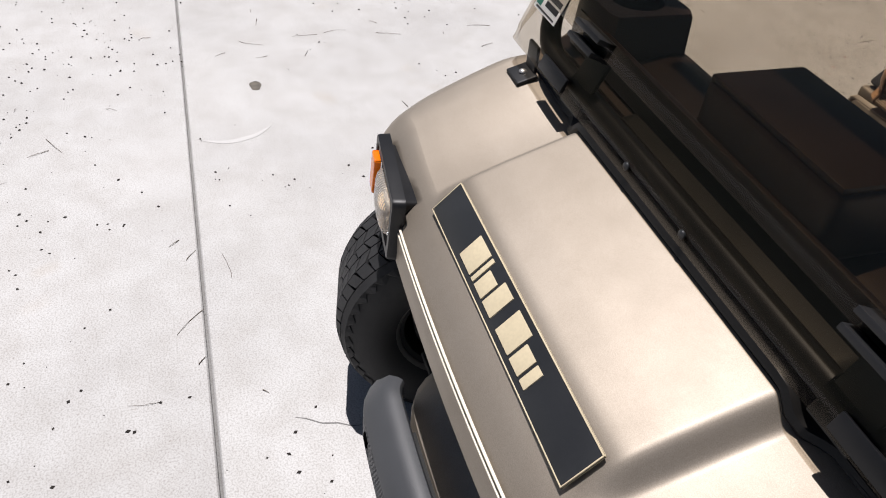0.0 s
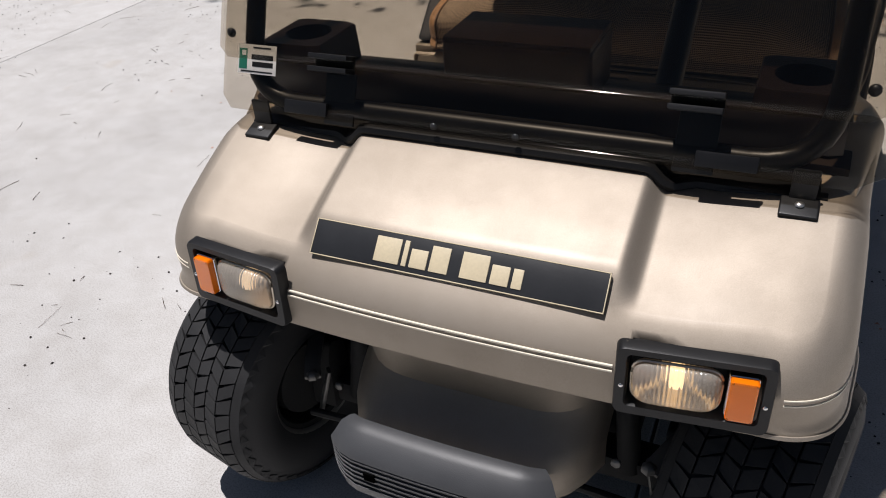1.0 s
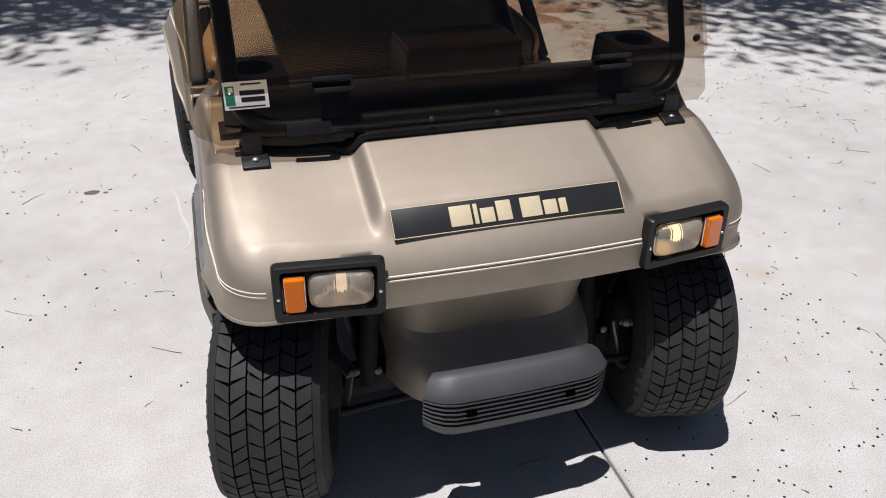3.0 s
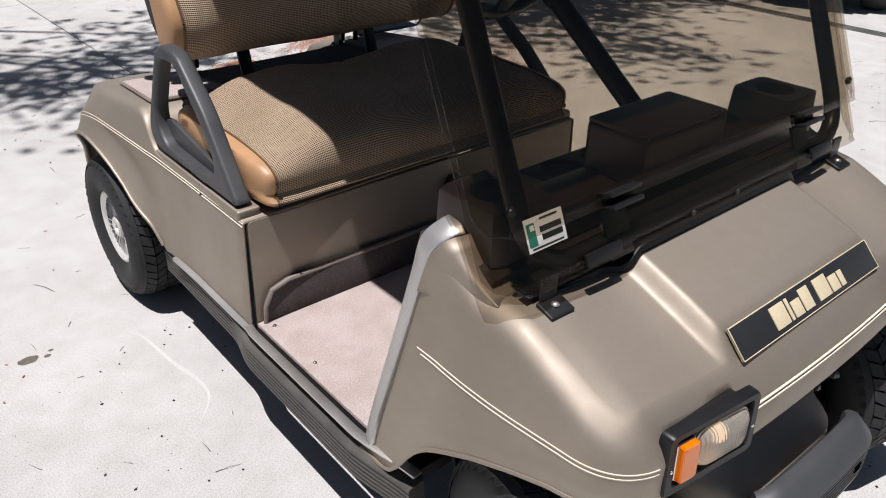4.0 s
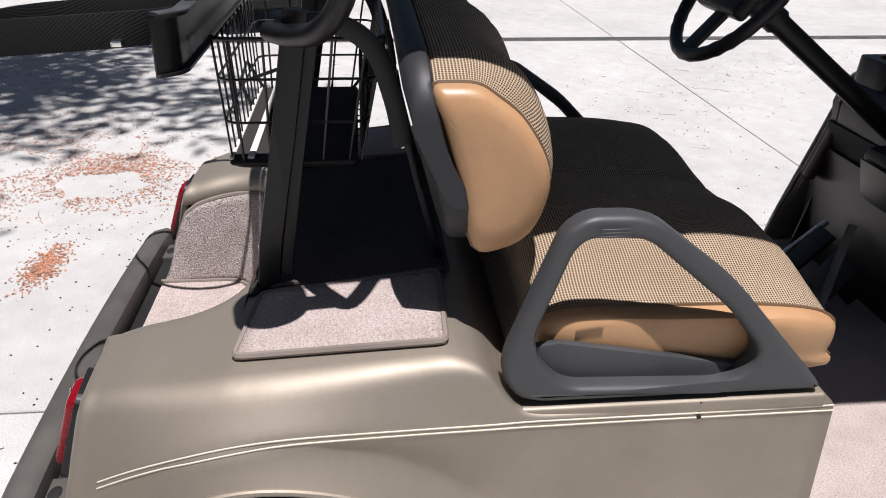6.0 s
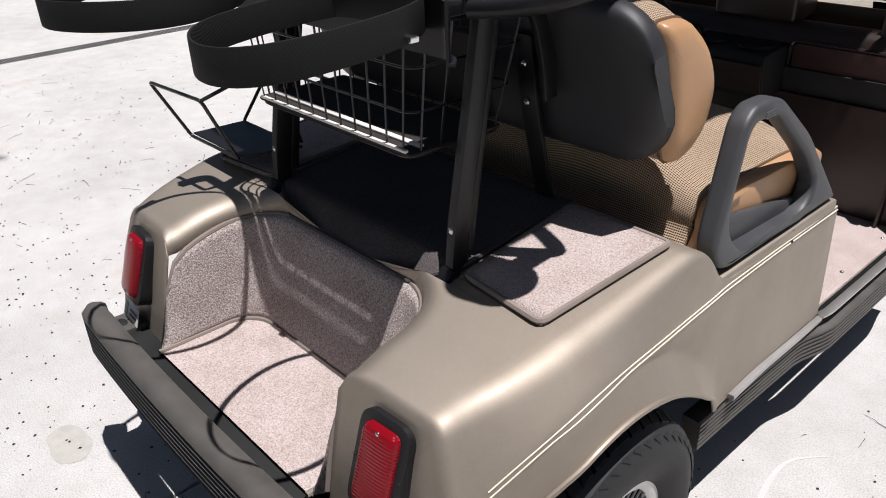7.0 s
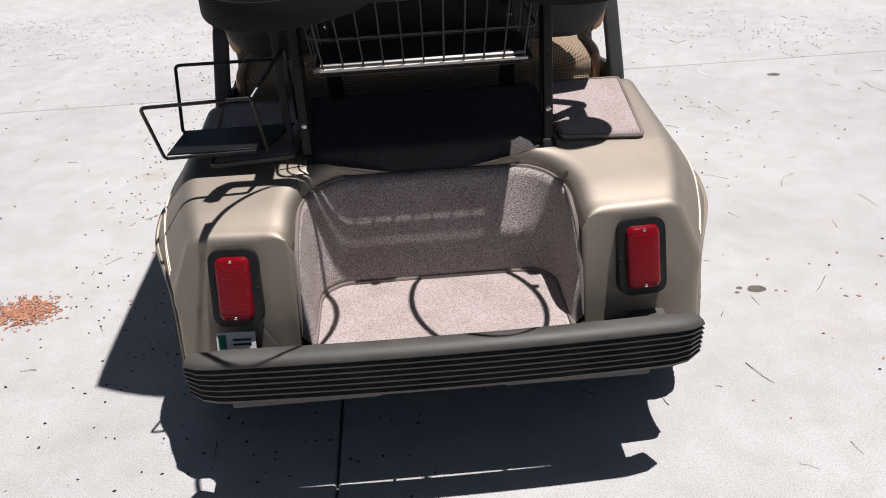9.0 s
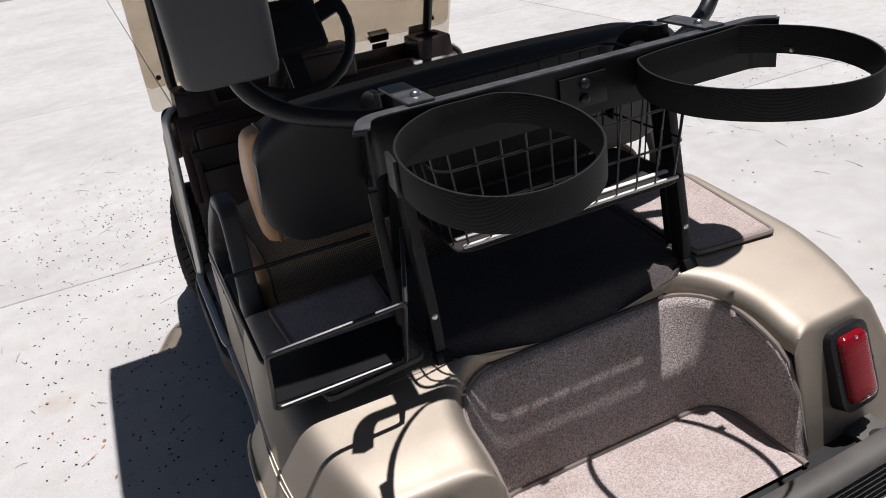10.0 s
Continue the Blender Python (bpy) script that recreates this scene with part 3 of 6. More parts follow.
for s in (-1, 1):
    side_stripe(s)
    lip = [(s * (r[-1][0] + 0.0005), r[-1][1], r[-1][2]) for r in rear_rows()[:-14] if r[-1][1] > 0.526]
    part("fender_lip", tube(lip, 0.0045, 6), PAINT, rear_body)
    # wheel housing
    bm = loft([[(s * x, AXLE_R + 0.262 * math.cos(a), max(0.16, 0.255 + 0.210 * math.sin(a))) for a in [math.pi * k / 18 for k in range(19)]] for x in (0.30, 0.50)])
    solidify(part("wheel_housing", bm, CHASSIS, rear_body), 0.004)
    part("housing_wall", prism([(0.57, 0.12), (1.08, 0.12), (1.08, 0.36), (1.0, 0.46), (0.68, 0.47), (0.57, 0.38)], "x", s * 0.30, s * 0.308), CHASSIS, rear_body)
    # small seam under the hip restraint
    part("panel_seam", box((0.002, 0.004, 0.020), (s * (wall_x(0.230, 0.560) + 0.0004), 0.230, 0.566), 0.0005, 1), BLACK, rear_body)
    part("seam_rivet", sphere_cap(0.004, (0.5, 1, 1), (s * (wall_x(0.230, 0.548) + 0.001), 0.230, 0.550)), BLACK, rear_body)


# -- bag well with carpet --
def well_outline(half, front, corner, rear, n=10):
    """A U that opens to the rear, from the +x rear end round to the -x rear end."""
    pts = [(half, rear - (rear - front - corner) * k / 6) for k in range(6)]
    pts += [(half - corner + corner * math.cos(a), front + corner - corner * math.sin(a)) for a in [math.pi / 2 * k / n for k in range(n + 1)]]
    w = half - corner
    pts += [(w - 2 * w * k / 8, front) for k in range(1, 8)]
    return pts + [(-x, y) for x, y in reversed(pts[: 6 + n + 1])]


def well():
    top = well_outline(0.289, 0.905, 0.115, 1.180)
    bot = well_outline(0.272, 0.978, 0.075, 1.20)
    rows = []
    for k in range(13):
        t = k / 12
        e = t ** 0.9
        row = []
        for (xa, ya), (xb, yb) in zip(top, bot):
            za = interp(ya, [(0.90, 0.592), (1.04, 0.570), (1.09, 0.556), (1.12, 0.540), (1.14, 0.512), (1.156, 0.465), (1.17, 0.40), (1.18, 0.37)])
            row.append((xa + (xb - xa) * e, ya + (yb - ya) * e, za + (0.359 - za) * t))
        rows.append(row)
    w = solidify(part("bag_well_liner", loft(rows), LOOP, cart, "pinkish beige looped carpet lining the bag well"), 0.006, 1)
    part("liner_binding", tube([(x, y - 0.002, z + 0.002) for x, y, z in rows[0]], 0.0065, 8), PIPING, w)
    part("liner_binding", tube([(x * 0.985, y + 0.004, z + 0.004) for x, y, z in rows[-1]], 0.006, 8), PIPING, w)
    fl = bmesh.new()
    vs = [fl.verts.new((x * 1.0, y, 0.362)) for x, y in bot]
    fl.faces.new(vs)
    bmesh.ops.triangulate(fl, faces=fl.faces[:])
    part("bag_well_floor", fl, CARPET, cart, "pinkish beige carpet floor of the bag well", smooth=False)
    # pan stretched beyond the floor to block stray sun on the ground
    part("bag_well_pan", box((0.80, 0.346, 0.03), (0, 1.058, 0.338), 0.005), CHASSIS, cart)
    return w


well()


# -- rear bumper --
def rear_bumper():
    n = 40
    sec = [(-0.024, 0.036), (-0.022, 0.047), (-0.012, 0.054), (0.010, 0.056), (0.024, 0.051), (0.031, 0.042)]
    z = 0.040
    for k in range(6):
        sec += [(0.031, z), (0.023, z - 0.003), (0.023, z - 0.008), (0.031, z - 0.011)]
        z -= 0.0145
    sec += [(0.027, z - 0.001), (0.026, z - 0.007), (0.018, z - 0.011), (-0.018, z - 0.011), (-0.024, z)]
    def line(i):
        x = 0.510 * (2 * i / n - 1)
        a = max(0, abs(x) - 0.45) / 0.072
        return Vector((x, 1.262 - 0.014 * (x / 0.5) ** 2 - 0.030 * a * a * a, 0.346))
    path = [line(i) for i in range(n + 1)]
    b = part("rear_bumper", taper(sweep(path, [(-s, w) for s, w in sec]), len(sec), lambda i: (0.80, 0.92, 0.98)[min(i, n - i)] if min(i, n - i) < 3 else 1.0), BUMPER, cart, "weathered dark grey ribbed plastic rear bumper")
    for x in (-0.265, 0.290):
        part("bumper_flange", box((0.30, 0.034, 0.016), (x, 1.258, 0.284), 0.004), BUMPER, b)
    for s in (-1, 1):
        part("bumper_bracket", box((0.075, 0.085, 0.026), (s * 0.43, 1.205, 0.352), 0.006), BUMPER, b)
        # a flat black cap stands for the shade inside the hole
        part("bracket_hole_dark", sphere_cap(0.011, (1.6, 1, 0.2), (s * 0.43, 1.215, 0.3655)), CHASSIS, b)


rear_bumper()


# -- tail lights --
def tail_light(sign):
    m = pose(sign * 0.413, 1.1625, 0.493, 19, 0, sign * -4)
    L = empty("tail_light")
    L.matrix_world = m
    L.parent = cart
    L["label"] = "red ribbed tail light in a black gasket"
    def rr(w, h, r):
        return round_poly([(-w / 2, -h / 2), (w / 2, -h / 2), (w / 2, h / 2), (-w / 2, h / 2)], r, 5)
    g = part("gasket", prism(rr(0.100, 0.160, 0.028), "y", -0.030, 0.003, 0.002), BLACK, L)
    dome = [(0.070, 0.132, 0.016, 0.001), (0.068, 0.130, 0.016, 0.009), (0.063, 0.125, 0.016, 0.014), (0.052, 0.114, 0.014, 0.0165), (0.030, 0.090, 0.012, 0.018), (0.010, 0.06, 0.004, 0.0185)]
    bm = loft([[(x, y, z) for x, z in rr(w, h, r)] for w, h, r, y in dome], closed=True)
    bm.verts.ensure_lookup_table()
    bm.faces.new(bm.verts[-len(rr(1, 1, 0.1)):])
    part("lens", bm, RED, L)
    for z in (-0.058, 0.058):
        part("screw", sphere_cap(0.0035, (1, 0.6, 1), (0, 0.0165, z)), CHROME, L)
    for x in (-0.046, 0.046):
        part("screw", sphere_cap(0.003, (1, 0.6, 1), (x, 0.004, 0.0)), CHASSIS, L)
    g.matrix_parent_inverse.identity()


for s in (-1, 1):
    tail_light(s)


# -- front cowl --
NOSE = [(-1.06, 0.611), (-1.030, 0.624), (-1.008, 0.633), (-0.99, 0.640), (-0.96, 0.653), (-0.90, 0.676), (-0.80, 0.712), (-0.72, 0.728), (-0.60, 0.742)]
CENTRE = [(-1.06, 0.611), (-1.030, 0.624), (-1.008, 0.633), (-0.992, 0.640), (-0.958, 0.676), (-0.948, 0.683), (-0.90, 0.703), (-0.80, 0.739), (-0.72, 0.758), (-0.60, 0.772)]
LIP = [(-1.05, 0.524), (-0.97, 0.520), (-0.90, 0.510), (-0.83, 0.491), (-0.76, 0.466), (-0.70, 0.436), (-0.66, 0.413), (-0.63, 0.388), (-0.60, 0.350), (-0.575, 0.308), (-0.555, 0.280), (-0.53, 0.264), (-0.45, 0.262)]


def nose_z(y):
    return (interp(y - 0.006, NOSE) + 2 * interp(y, NOSE) + interp(y + 0.006, NOSE)) / 4


def centre_z(y):
    return (interp(y - 0.003, CENTRE) + 2 * interp(y, CENTRE) + interp(y + 0.003, CENTRE)) / 4


COWL_W, FRONT_Y, BROW = 0.530, -1.0455, 0.056


def face_y(x):
    x = abs(x)
    c = min(1, max(0, (x - 0.43) / (COWL_W - 0.43)))
    return FRONT_Y + 0.020 * (min(x, 0.43) / 0.44) ** 2 + 0.105 * (1 - (1 - c ** 2.2) ** (1 / 2.2))


def cowl_top(x, y):
    """Height of the cowl's upper skin, carried on over the brow."""
    yn = y - smoothstep(-0.78, -1.0, y) * (face_y(min(x, 0.50)) - FRONT_Y)
    low = interp(yn, NOSE)
    zt = (interp(yn - 0.012, NOSE) + 2 * low + interp(yn + 0.012, NOSE)) / 4
    hump = max(0.0, centre_z(yn) - nose_z(yn))
    zt += 0.011 * smoothstep(0.28, 0.46, x) * smoothstep(-0.66, -0.80, y)
    zt += 0.045 * smoothstep(0.40, 0.47, x) * smoothstep(-0.73, -0.64, y)
    return zt - 0.004 * smoothstep(0.2, 1.0, x / COWL_W) + hump * (1 - smoothstep(0.230, 0.264, x))


def cowl_columns():
    xs = [0.02 * k for k in range(12)] + [0.226 + 0.004 * k for k in range(12)] + [0.28, 0.30, 0.32, 0.34, 0.36, 0.38, 0.40, 0.415, 0.428, 0.438, 0.447, 0.456, 0.465]
    plan = [(x, face_y(x)) for x in xs]
    # round the corner, then back along the side
    for k in range(1, 17):
        a = math.pi / 2 * k / 16
        c = math.sin(a) ** (2 / 2.2)
        x = 0.43 + (COWL_W - 0.43) * c
        if x > 0.468:
            plan.append((x, face_y(x)))
    y1 = plan[-1][1]
    plan += [(COWL_W, y1 + (-0.622 - y1) * k / 34) for k in range(1, 35)]
    n = len(plan)
    cols = []
    for i, (x, y) in enumerate(plan):
        p, q = plan[max(i - 1, 0)], plan[min(i + 1, n - 1)]
        t = Vector((q[0] - p[0], q[1] - p[1])).normalized()
        inward = Vector((-t.y, t.x)) if i else Vector((0, 1))
        side = smoothstep(0.43, 0.52, x)
        brow = BROW - 0.010 * side
        I = Vector((x, y)) + inward * brow
        if x <= 0.30:
            S = Vector((x, -0.615))
        else:
            run = (i - xs.index(0.30)) / (n - 1 - xs.index(0.30))
            S = Vector((0.30 + 0.165 * run ** 0.8, -0.615))
        S.y = max(S.y, I.y) if side > 0.9 else S.y
        col = []
        for k in range(34):
            f = 1 - (1 - k / 34) ** 1.5
            P = S.lerp(I, f)
            col.append((P.x, P.y, cowl_top(P.x, P.y)))
        drop = 0.040 + 0.006 * side
        lean = 0.33 * smoothstep(-0.90, -0.62, y)
        zi = cowl_top(I.x, I.y)
        for k in range(11):
            e = brow * (1 - math.sin(math.pi / 2 * k / 10))
            P = Vector((x, y)) + inward * e
            t = 1 - e / brow
            facet = 0.55 * (1 - side)
            z = cowl_top(min(P.x, I.x + 0.02), P.y) - drop * (facet * t ** 1.25 + (1 - facet) * (1 - math.sqrt(max(0, 1 - t * t))))
            col.append((P.x, P.y + lean * max(0, zi - z), z))
        zw = col[-1][2]
        zb = 0.45
        for _ in range(30):
            zb += 0.5 * (soft(y + lean * (zi - zb), LIP, 0.008) - zb)
        draft = 0.030 * smoothstep(-0.97, -0.7, y)
        for k in range(1, 15):
            t = k / 14
            t = 0.6 * t + 0.4 * (1 - (1 - t) ** 2)
            z = zw + (zb - zw) * t
            roll = 0.007 * smoothstep(0.022, 0.004, z - zb)
            o = -inward * (draft * t * side + roll * side)
            col.append((x + o.x, y + o.y + lean * (zi - z), z))
        cols.append(col)
    return cols


def in_lamp(c):
    return 0.272 < c.x < 0.428 and 0.538 < c.z < 0.616 and c.y < -0.97


half_cols = cowl_columns()
cowl = solidify(part("front_cowl", both_halves(half_cols, lambda c: not in_lamp(c)), PAINT, cart, "champagne metallic front cowl with raised centre"), 0.004)
# rolled lower edge of the cowl, from one wheel arch round the nose to the other
for s in (-1, 1):
    part("cowl_lip", tube([(s * c[-1][0], c[-1][1], c[-1][2]) for c in half_cols if c[-1][0] > 0.30], 0.0042, 6), PAINT, cowl)

for z, w in ((0.589, 0.0034), (0.581, 0.0028)):
    part("pinstripe", sweep([(0.25 * (2 * k / 20 - 1), face_y(0.25 * (2 * k / 20 - 1)) + (0.0018 if z > 0.585 else 0), z) for k in range(21)], rect_section(w, 0.003, 0.0006)), STRIPE, cowl, "cream pinstripe")
COWL_STRIPE = [(-1.03, 0.585), (-0.97, 0.582), (-0.90, 0.579), (-0.80, 0.577), (-0.60, 0.579), (-0.5, 0.584)]
for s in (-1, 1):
    for off in (0.0, 0.0085):
        path = along_rows([c for c in half_cols if c[-1][0] > 0.448], 34, lambda y: soft(y, COWL_STRIPE, 0.03) - off, 0.0004)
        part("pinstripe", sweep([(s * p.x, p.y, p.z) for p in path if p.y < -0.595], rect_section(0.0022, 0.0022, 0.0004)), STRIPE, cowl, "cream pinstripe")


def badge():
    a = math.atan2(0.038, 0.036)
    m = pose(0, -0.9785, 0.6580, math.degrees(a), 0, 0)
    plate = part("badge_plate", box((0.452, 0.056, 0.004), (0, 0, 0), 0.0015), BADGE, cowl, "black badge plate with cream lettering blocks", matrix=m)
    for name, size, at in (("badge_edge", (0.452, 0.0016, 0.005), (0, 0.0272, 0.0003)), ("badge_edge", (0.452, 0.0016, 0.005), (0, -0.0272, 0.0003)), ("badge_edge", (0.0016, 0.056, 0.005), (0.2252, 0, 0.0003)), ("badge_edge", (0.0016, 0.056, 0.005), (-0.2252, 0, 0.0003))):
        part(name, box(size, at, 0.0004, 1), CREAM, cowl, matrix=m)
    # the maker's name as plain blocks
    x = -0.119
    for w, h in ((0.041, 0.038), (0.008, 0.038), (0.027, 0.028), (0.029, 0.038), (None, 0), (0.041, 0.038), (0.027, 0.028), (0.015, 0.028)):
        if w is None:
            x += 0.014
            continue
        part("badge_block", box((w, h, 0.003), (x + w / 2, -0.019 + h / 2, 0.0022), 0.0012), CREAM, cowl, matrix=m)
        x += w + 0.0045


badge()


# -- headlights --
def headlight(sign, lit):
    c = Vector((sign * 0.350, -1.0285, 0.580))
    H = empty("headlight")
    H.matrix_world = Matrix.Translation(c) @ pose(0, -0.004, 0, -3, 0, sign * 6.5)
    H.parent = cart
    H["label"] = "rectangular ribbed headlight with amber turn signal in a black bezel"
    o = sign
    outer = round_poly([(-0.096, -0.056), (0.096, -0.056), (0.096, 0.053), (-0.096, 0.053)], 0.012, 4)
    inner = round_poly([(-0.081, -0.040), (0.081, -0.040), (0.081, 0.042), (-0.081, 0.042)], 0.008, 4)
    deep = round_poly([(-0.078, -0.034), (0.078, -0.034), (0.078, 0.040), (-0.078, 0.040)], 0.006, 4)
    rows = [[(x * 1.01, 0.012, z * 1.01) for x, z in outer], [(x, -0.004, z) for x, z in outer], [(x * 0.985, -0.0075, z * 0.975) for x, z in outer], [(x * 1.02, -0.0078, z * 1.03) for x, z in inner], [(x, -0.005, z) for x, z in inner], [(x, 0.045, z) for x, z in deep]]
    bm = loft(rows, closed=True)
    bm.faces.new([v for v in bm.verts][-len(deep):])
    part("bezel", bm, BLACK, H)
    lx = -o * 0.020
    lamp = round_poly([(-0.053, -0.031), (0.053, -0.031), (0.055, 0.033), (-0.055, 0.033)], 0.020, 5)
    part("reflector", loft([[(lx + x * 0.97, 0.004, z * 0.97) for x, z in lamp], [(lx + x * 0.8, 0.02, z * 0.8) for x, z in lamp], [(lx + x * 0.3, 0.034, z * 0.3) for x, z in lamp]], closed=True), REFLECTOR, H)
    bulge = [(1.0, 0.004), (1.0, -0.004), (0.97, -0.009), (0.88, -0.0135), (0.70, -0.017), (0.40, -0.0195), (0.1, -0.0205)]
    bm = loft([[(lx + x * e, y, z * e) for x, z in lamp] for e, y in bulge], closed=True)
    bm.verts.ensure_lookup_table()
    bm.faces.new(bm.verts[-len(lamp):])
    part("lens", bm, LAMPGLASS, H, "clear fluted lamp glass")
    part("lens_rim", tube([(lx + x * 1.01, -0.002, z * 1.01) for x, z in lamp], 0.0022, 6, True), REFLECTOR, H)
    part("bulb", sphere_cap(0.011, (1, 1, 1), (lx, 0.014, 0.002)), GLOW if lit else DIMGLOW, H, "glowing warm bulb")
    tx = o * 0.059
    sig = round_poly([(-0.0165, -0.031), (0.0165, -0.031), (0.0165, 0.032), (-0.0165, 0.032)], 0.004, 3)
    part("turn_signal", prism([(tx + x, z) for x, z in sig], "y", -0.017, -0.002, 0.003, 2), AMBER, H, "amber turn signal lens")
    part("signal_base", prism([(tx + x * 1.12, z * 1.05) for x, z in sig], "y", -0.006, 0.03, 0.001, 1), CHROME, H)
    for x in (-0.087, 0.087):
        part("screw", sphere_cap(0.0032, (1, 0.6, 1), (x, -0.0085, -0.008)), CHROME, H)


headlight(-1, False)
headlight(1, True)


# -- front apron and bumper --
def front_apron():
    rows = []
    for k in range(14):
        t = k / 13
        z = 0.52 - 0.26 * t
        w = 0.258 - 0.030 * math.sin(math.pi * min(1, t * 1.3) / 2)
        y = -0.995 + 0.040 * math.sin(math.pi / 2 * min(1, t * 1.6)) - 0.085 * smoothstep(0.52, 0.80, t)
        row = []
        for i in range(25):
            u = 2 * i / 24 - 1
            e = abs(u) ** 6
            row.append((w * u, y + 0.12 * e, z))
        rows.append(row)
    solidify(part("front_apron", loft(rows), PAINT, cart, "champagne apron behind the front bumper"), 0.004)


front_apron()


def front_bumper():
    n = 26
    sec = [(-0.026, 0.044), (-0.022, 0.051), (-0.012, 0.053), (0.006, 0.048), (0.024, 0.026), (0.032, 0.018), (0.033, 0.014), (0.028, 0.012)]
    z = 0.010
    for k in range(5):
        sec += [(0.033, z), (0.033, z - 0.004), (0.024, z - 0.0065), (0.024, z - 0.0095)]
        z -= 0.0115
    sec += [(0.033, z), (0.030, z - 0.020), (0.020, z - 0.030), (-0.026, z - 0.030)]
    path = []
    for i in range(n + 1):
        x = 0.174 * (2 * i / n - 1)
        a = max(0, abs(x) - 0.13) / 0.044
        path.append((x, -1.082 + 0.006 * (x / 0.19) ** 2 + 0.022 * a * a, 0.318))
    b = part("front_bumper", taper(sweep(path, sec), len(sec), lambda i: (0.84, 0.93, 0.98)[min(i, n - i)] if min(i, n - i) < 3 else 1.0), GREY, cart, "dark grey moulded front bumper with ribs")
    for x in (-0.107, 0.099):
        # no recess is cut; black blocks paint the darkness of the holes
        part("bumper_hole_dark", box((0.020, 0.020, 0.018), (x, -1.106, 0.303), 0.002), PIT, b)
    part("bumper_mount", box((0.20, 0.10, 0.05), (0, -1.01, 0.285), 0.004), CHASSIS, b)


front_bumper()


# -- wheels --
def wheel(at, steer, sign, cover):
    """A treaded tyre on a rim; its outer side faces sign along x."""
    w = empty("wheel")
    w.matrix_world = pose(*at, 0, 0, steer)
    w.parent = cart
    w["label"] = "wide low-profile golf cart wheel with zigzag tread"
    R = WHEEL_R - 0.012
    prof = [(-0.085, 0.108), (-0.100, 0.120), (-0.110, 0.145), (-0.113, 0.170), (-0.106, 0.196), (-0.092, 0.213), (-0.070, R - 0.003), (-0.035, R), (0, R + 0.001), (0.035, R), (0.070, R - 0.003), (0.092, 0.213), (0.106, 0.196), (0.113, 0.170), (0.110, 0.145), (0.100, 0.120), (0.085, 0.108)]
    t = part("tyre", lathe(prof, 56), RUBBER, w, "worn black tyre")
    # rows of slanted blocks that lock into zigzags, with thin cuts between them and short wide grooves
    bm = bmesh.new()
    n = 46
    step = 2 * math.pi / n
    for row in range(6):
        x0 = -0.0885 + row * 0.0295
        lean = (0.44 if row % 2 == 0 else -0.44) * step
        for k in range(n):
            a0 = step * (k + 0.37 * row)
            lo, hi = ((0.0, 0.0), (0.14, 0.0), (0.0, 0.16))[(row + k) % 3]
            quad = ((x0 + 0.0016, a0 + lo * step), (x0 + 0.0279, a0 + lean), (x0 + 0.0279, a0 + lean + (0.925 - lo) * step), (x0 + 0.0016, a0 + (0.925 - hi) * step))
            pts = []
            for x, a in quad:
                edge = 0.007 * smoothstep(0.066, 0.09, abs(x))
                for r in (R - 0.004, WHEEL_R - edge * 1.2):
                    pts.append(bm.verts.new((x, r * math.cos(a), r * math.sin(a))))
            for q in ((1, 3, 5, 7), (0, 1, 3, 2), (2, 3, 5, 4), (4, 5, 7, 6), (6, 7, 1, 0)):
                bm.faces.new([pts[i] for i in q])
    tagged(part("tread", bm, RUBBER, w, smooth=False), kind="stuff")
    # sawtooth edge where the tread meets the side
    for sd in (-1, 1):
        ring = []
        for k in range(88):
            a = 2 * math.pi * k / 88
            ri = 0.196 if k % 2 else 0.205
            ring.append([(sd * (0.1085 - 0.8 * (ri - 0.196)), ri * math.cos(a), ri * math.sin(a)), (sd * 0.1015, 0.2105 * math.cos(a), 0.2105 * math.sin(a)), (sd * 0.088, 0.219 * math.cos(a), 0.219 * math.sin(a))])
        ring.append(ring[0])
        part("tread_edge", loft(ring), RUBBER, w, smooth=False)
    rim = [(sign * a, r) for a, r in ((-0.085, 0.110), (-0.080, 0.100), (-0.02, 0.096), (0.07, 0.0965))]
    part("rim", lathe(rim, 40), CHASSIS, w, "dark steel rim")
    part("cover_ring", lathe([(sign * a, r) for a, r in ((0.070, 0.0980), (0.080, 0.0945), (0.084, 0.0940), (0.091, 0.099), (0.095, 0.107), (0.093, 0.114), (0.082, 0.117))], 48), RIMWHITE, w, "bright ring of the wheel cover")
    disc = lathe([(sign * 0.020, 0.097), (sign * 0.015, 0.05), (sign * 0.02, 0.0001)], 32)
    part("rim_disc", disc, CHASSIS, w)
    if cover:
        for k in range(30):
            a = 2 * math.pi * k / 30
            bm = box((0.004, 0.0021, 0.066), (0, 0, 0.062), 0.001, 1, rot=None)
            for v in bm.verts:
                v.co.x += sign * (0.079 + 0.06 * (v.co.z - 0.03))
            bmesh.ops.rotate(bm, verts=bm.verts, cent=(0, 0, 0), matrix=Matrix.Rotation(a, 3, "X"))
            part("cover_fin", bm, RIMWHITE, w)
        part("hub_cap", lathe([(sign * 0.072, 0.033), (sign * 0.088, 0.032), (sign * 0.092, 0.027), (sign * 0.090, 0.015), (sign * 0.078, 0.013), (sign * 0.078, 0.0001)], 24), RIMWHITE, w)
    # inner side: the rim's bright rolled lip
    part("inner_rim_lip", lathe([(sign * a, r) for a, r in ((-0.086, 0.1085), (-0.092, 0.112), (-0.095, 0.1165), (-0.092, 0.119))], 40), DULLSTEEL, w, "dull steel inner rim lip")
    part("brake_drum", lathe([(sign * -0.03, 0.085), (sign * -0.07, 0.080), (sign * -0.074, 0.0001)], 28), CHASSIS, w)
    return w


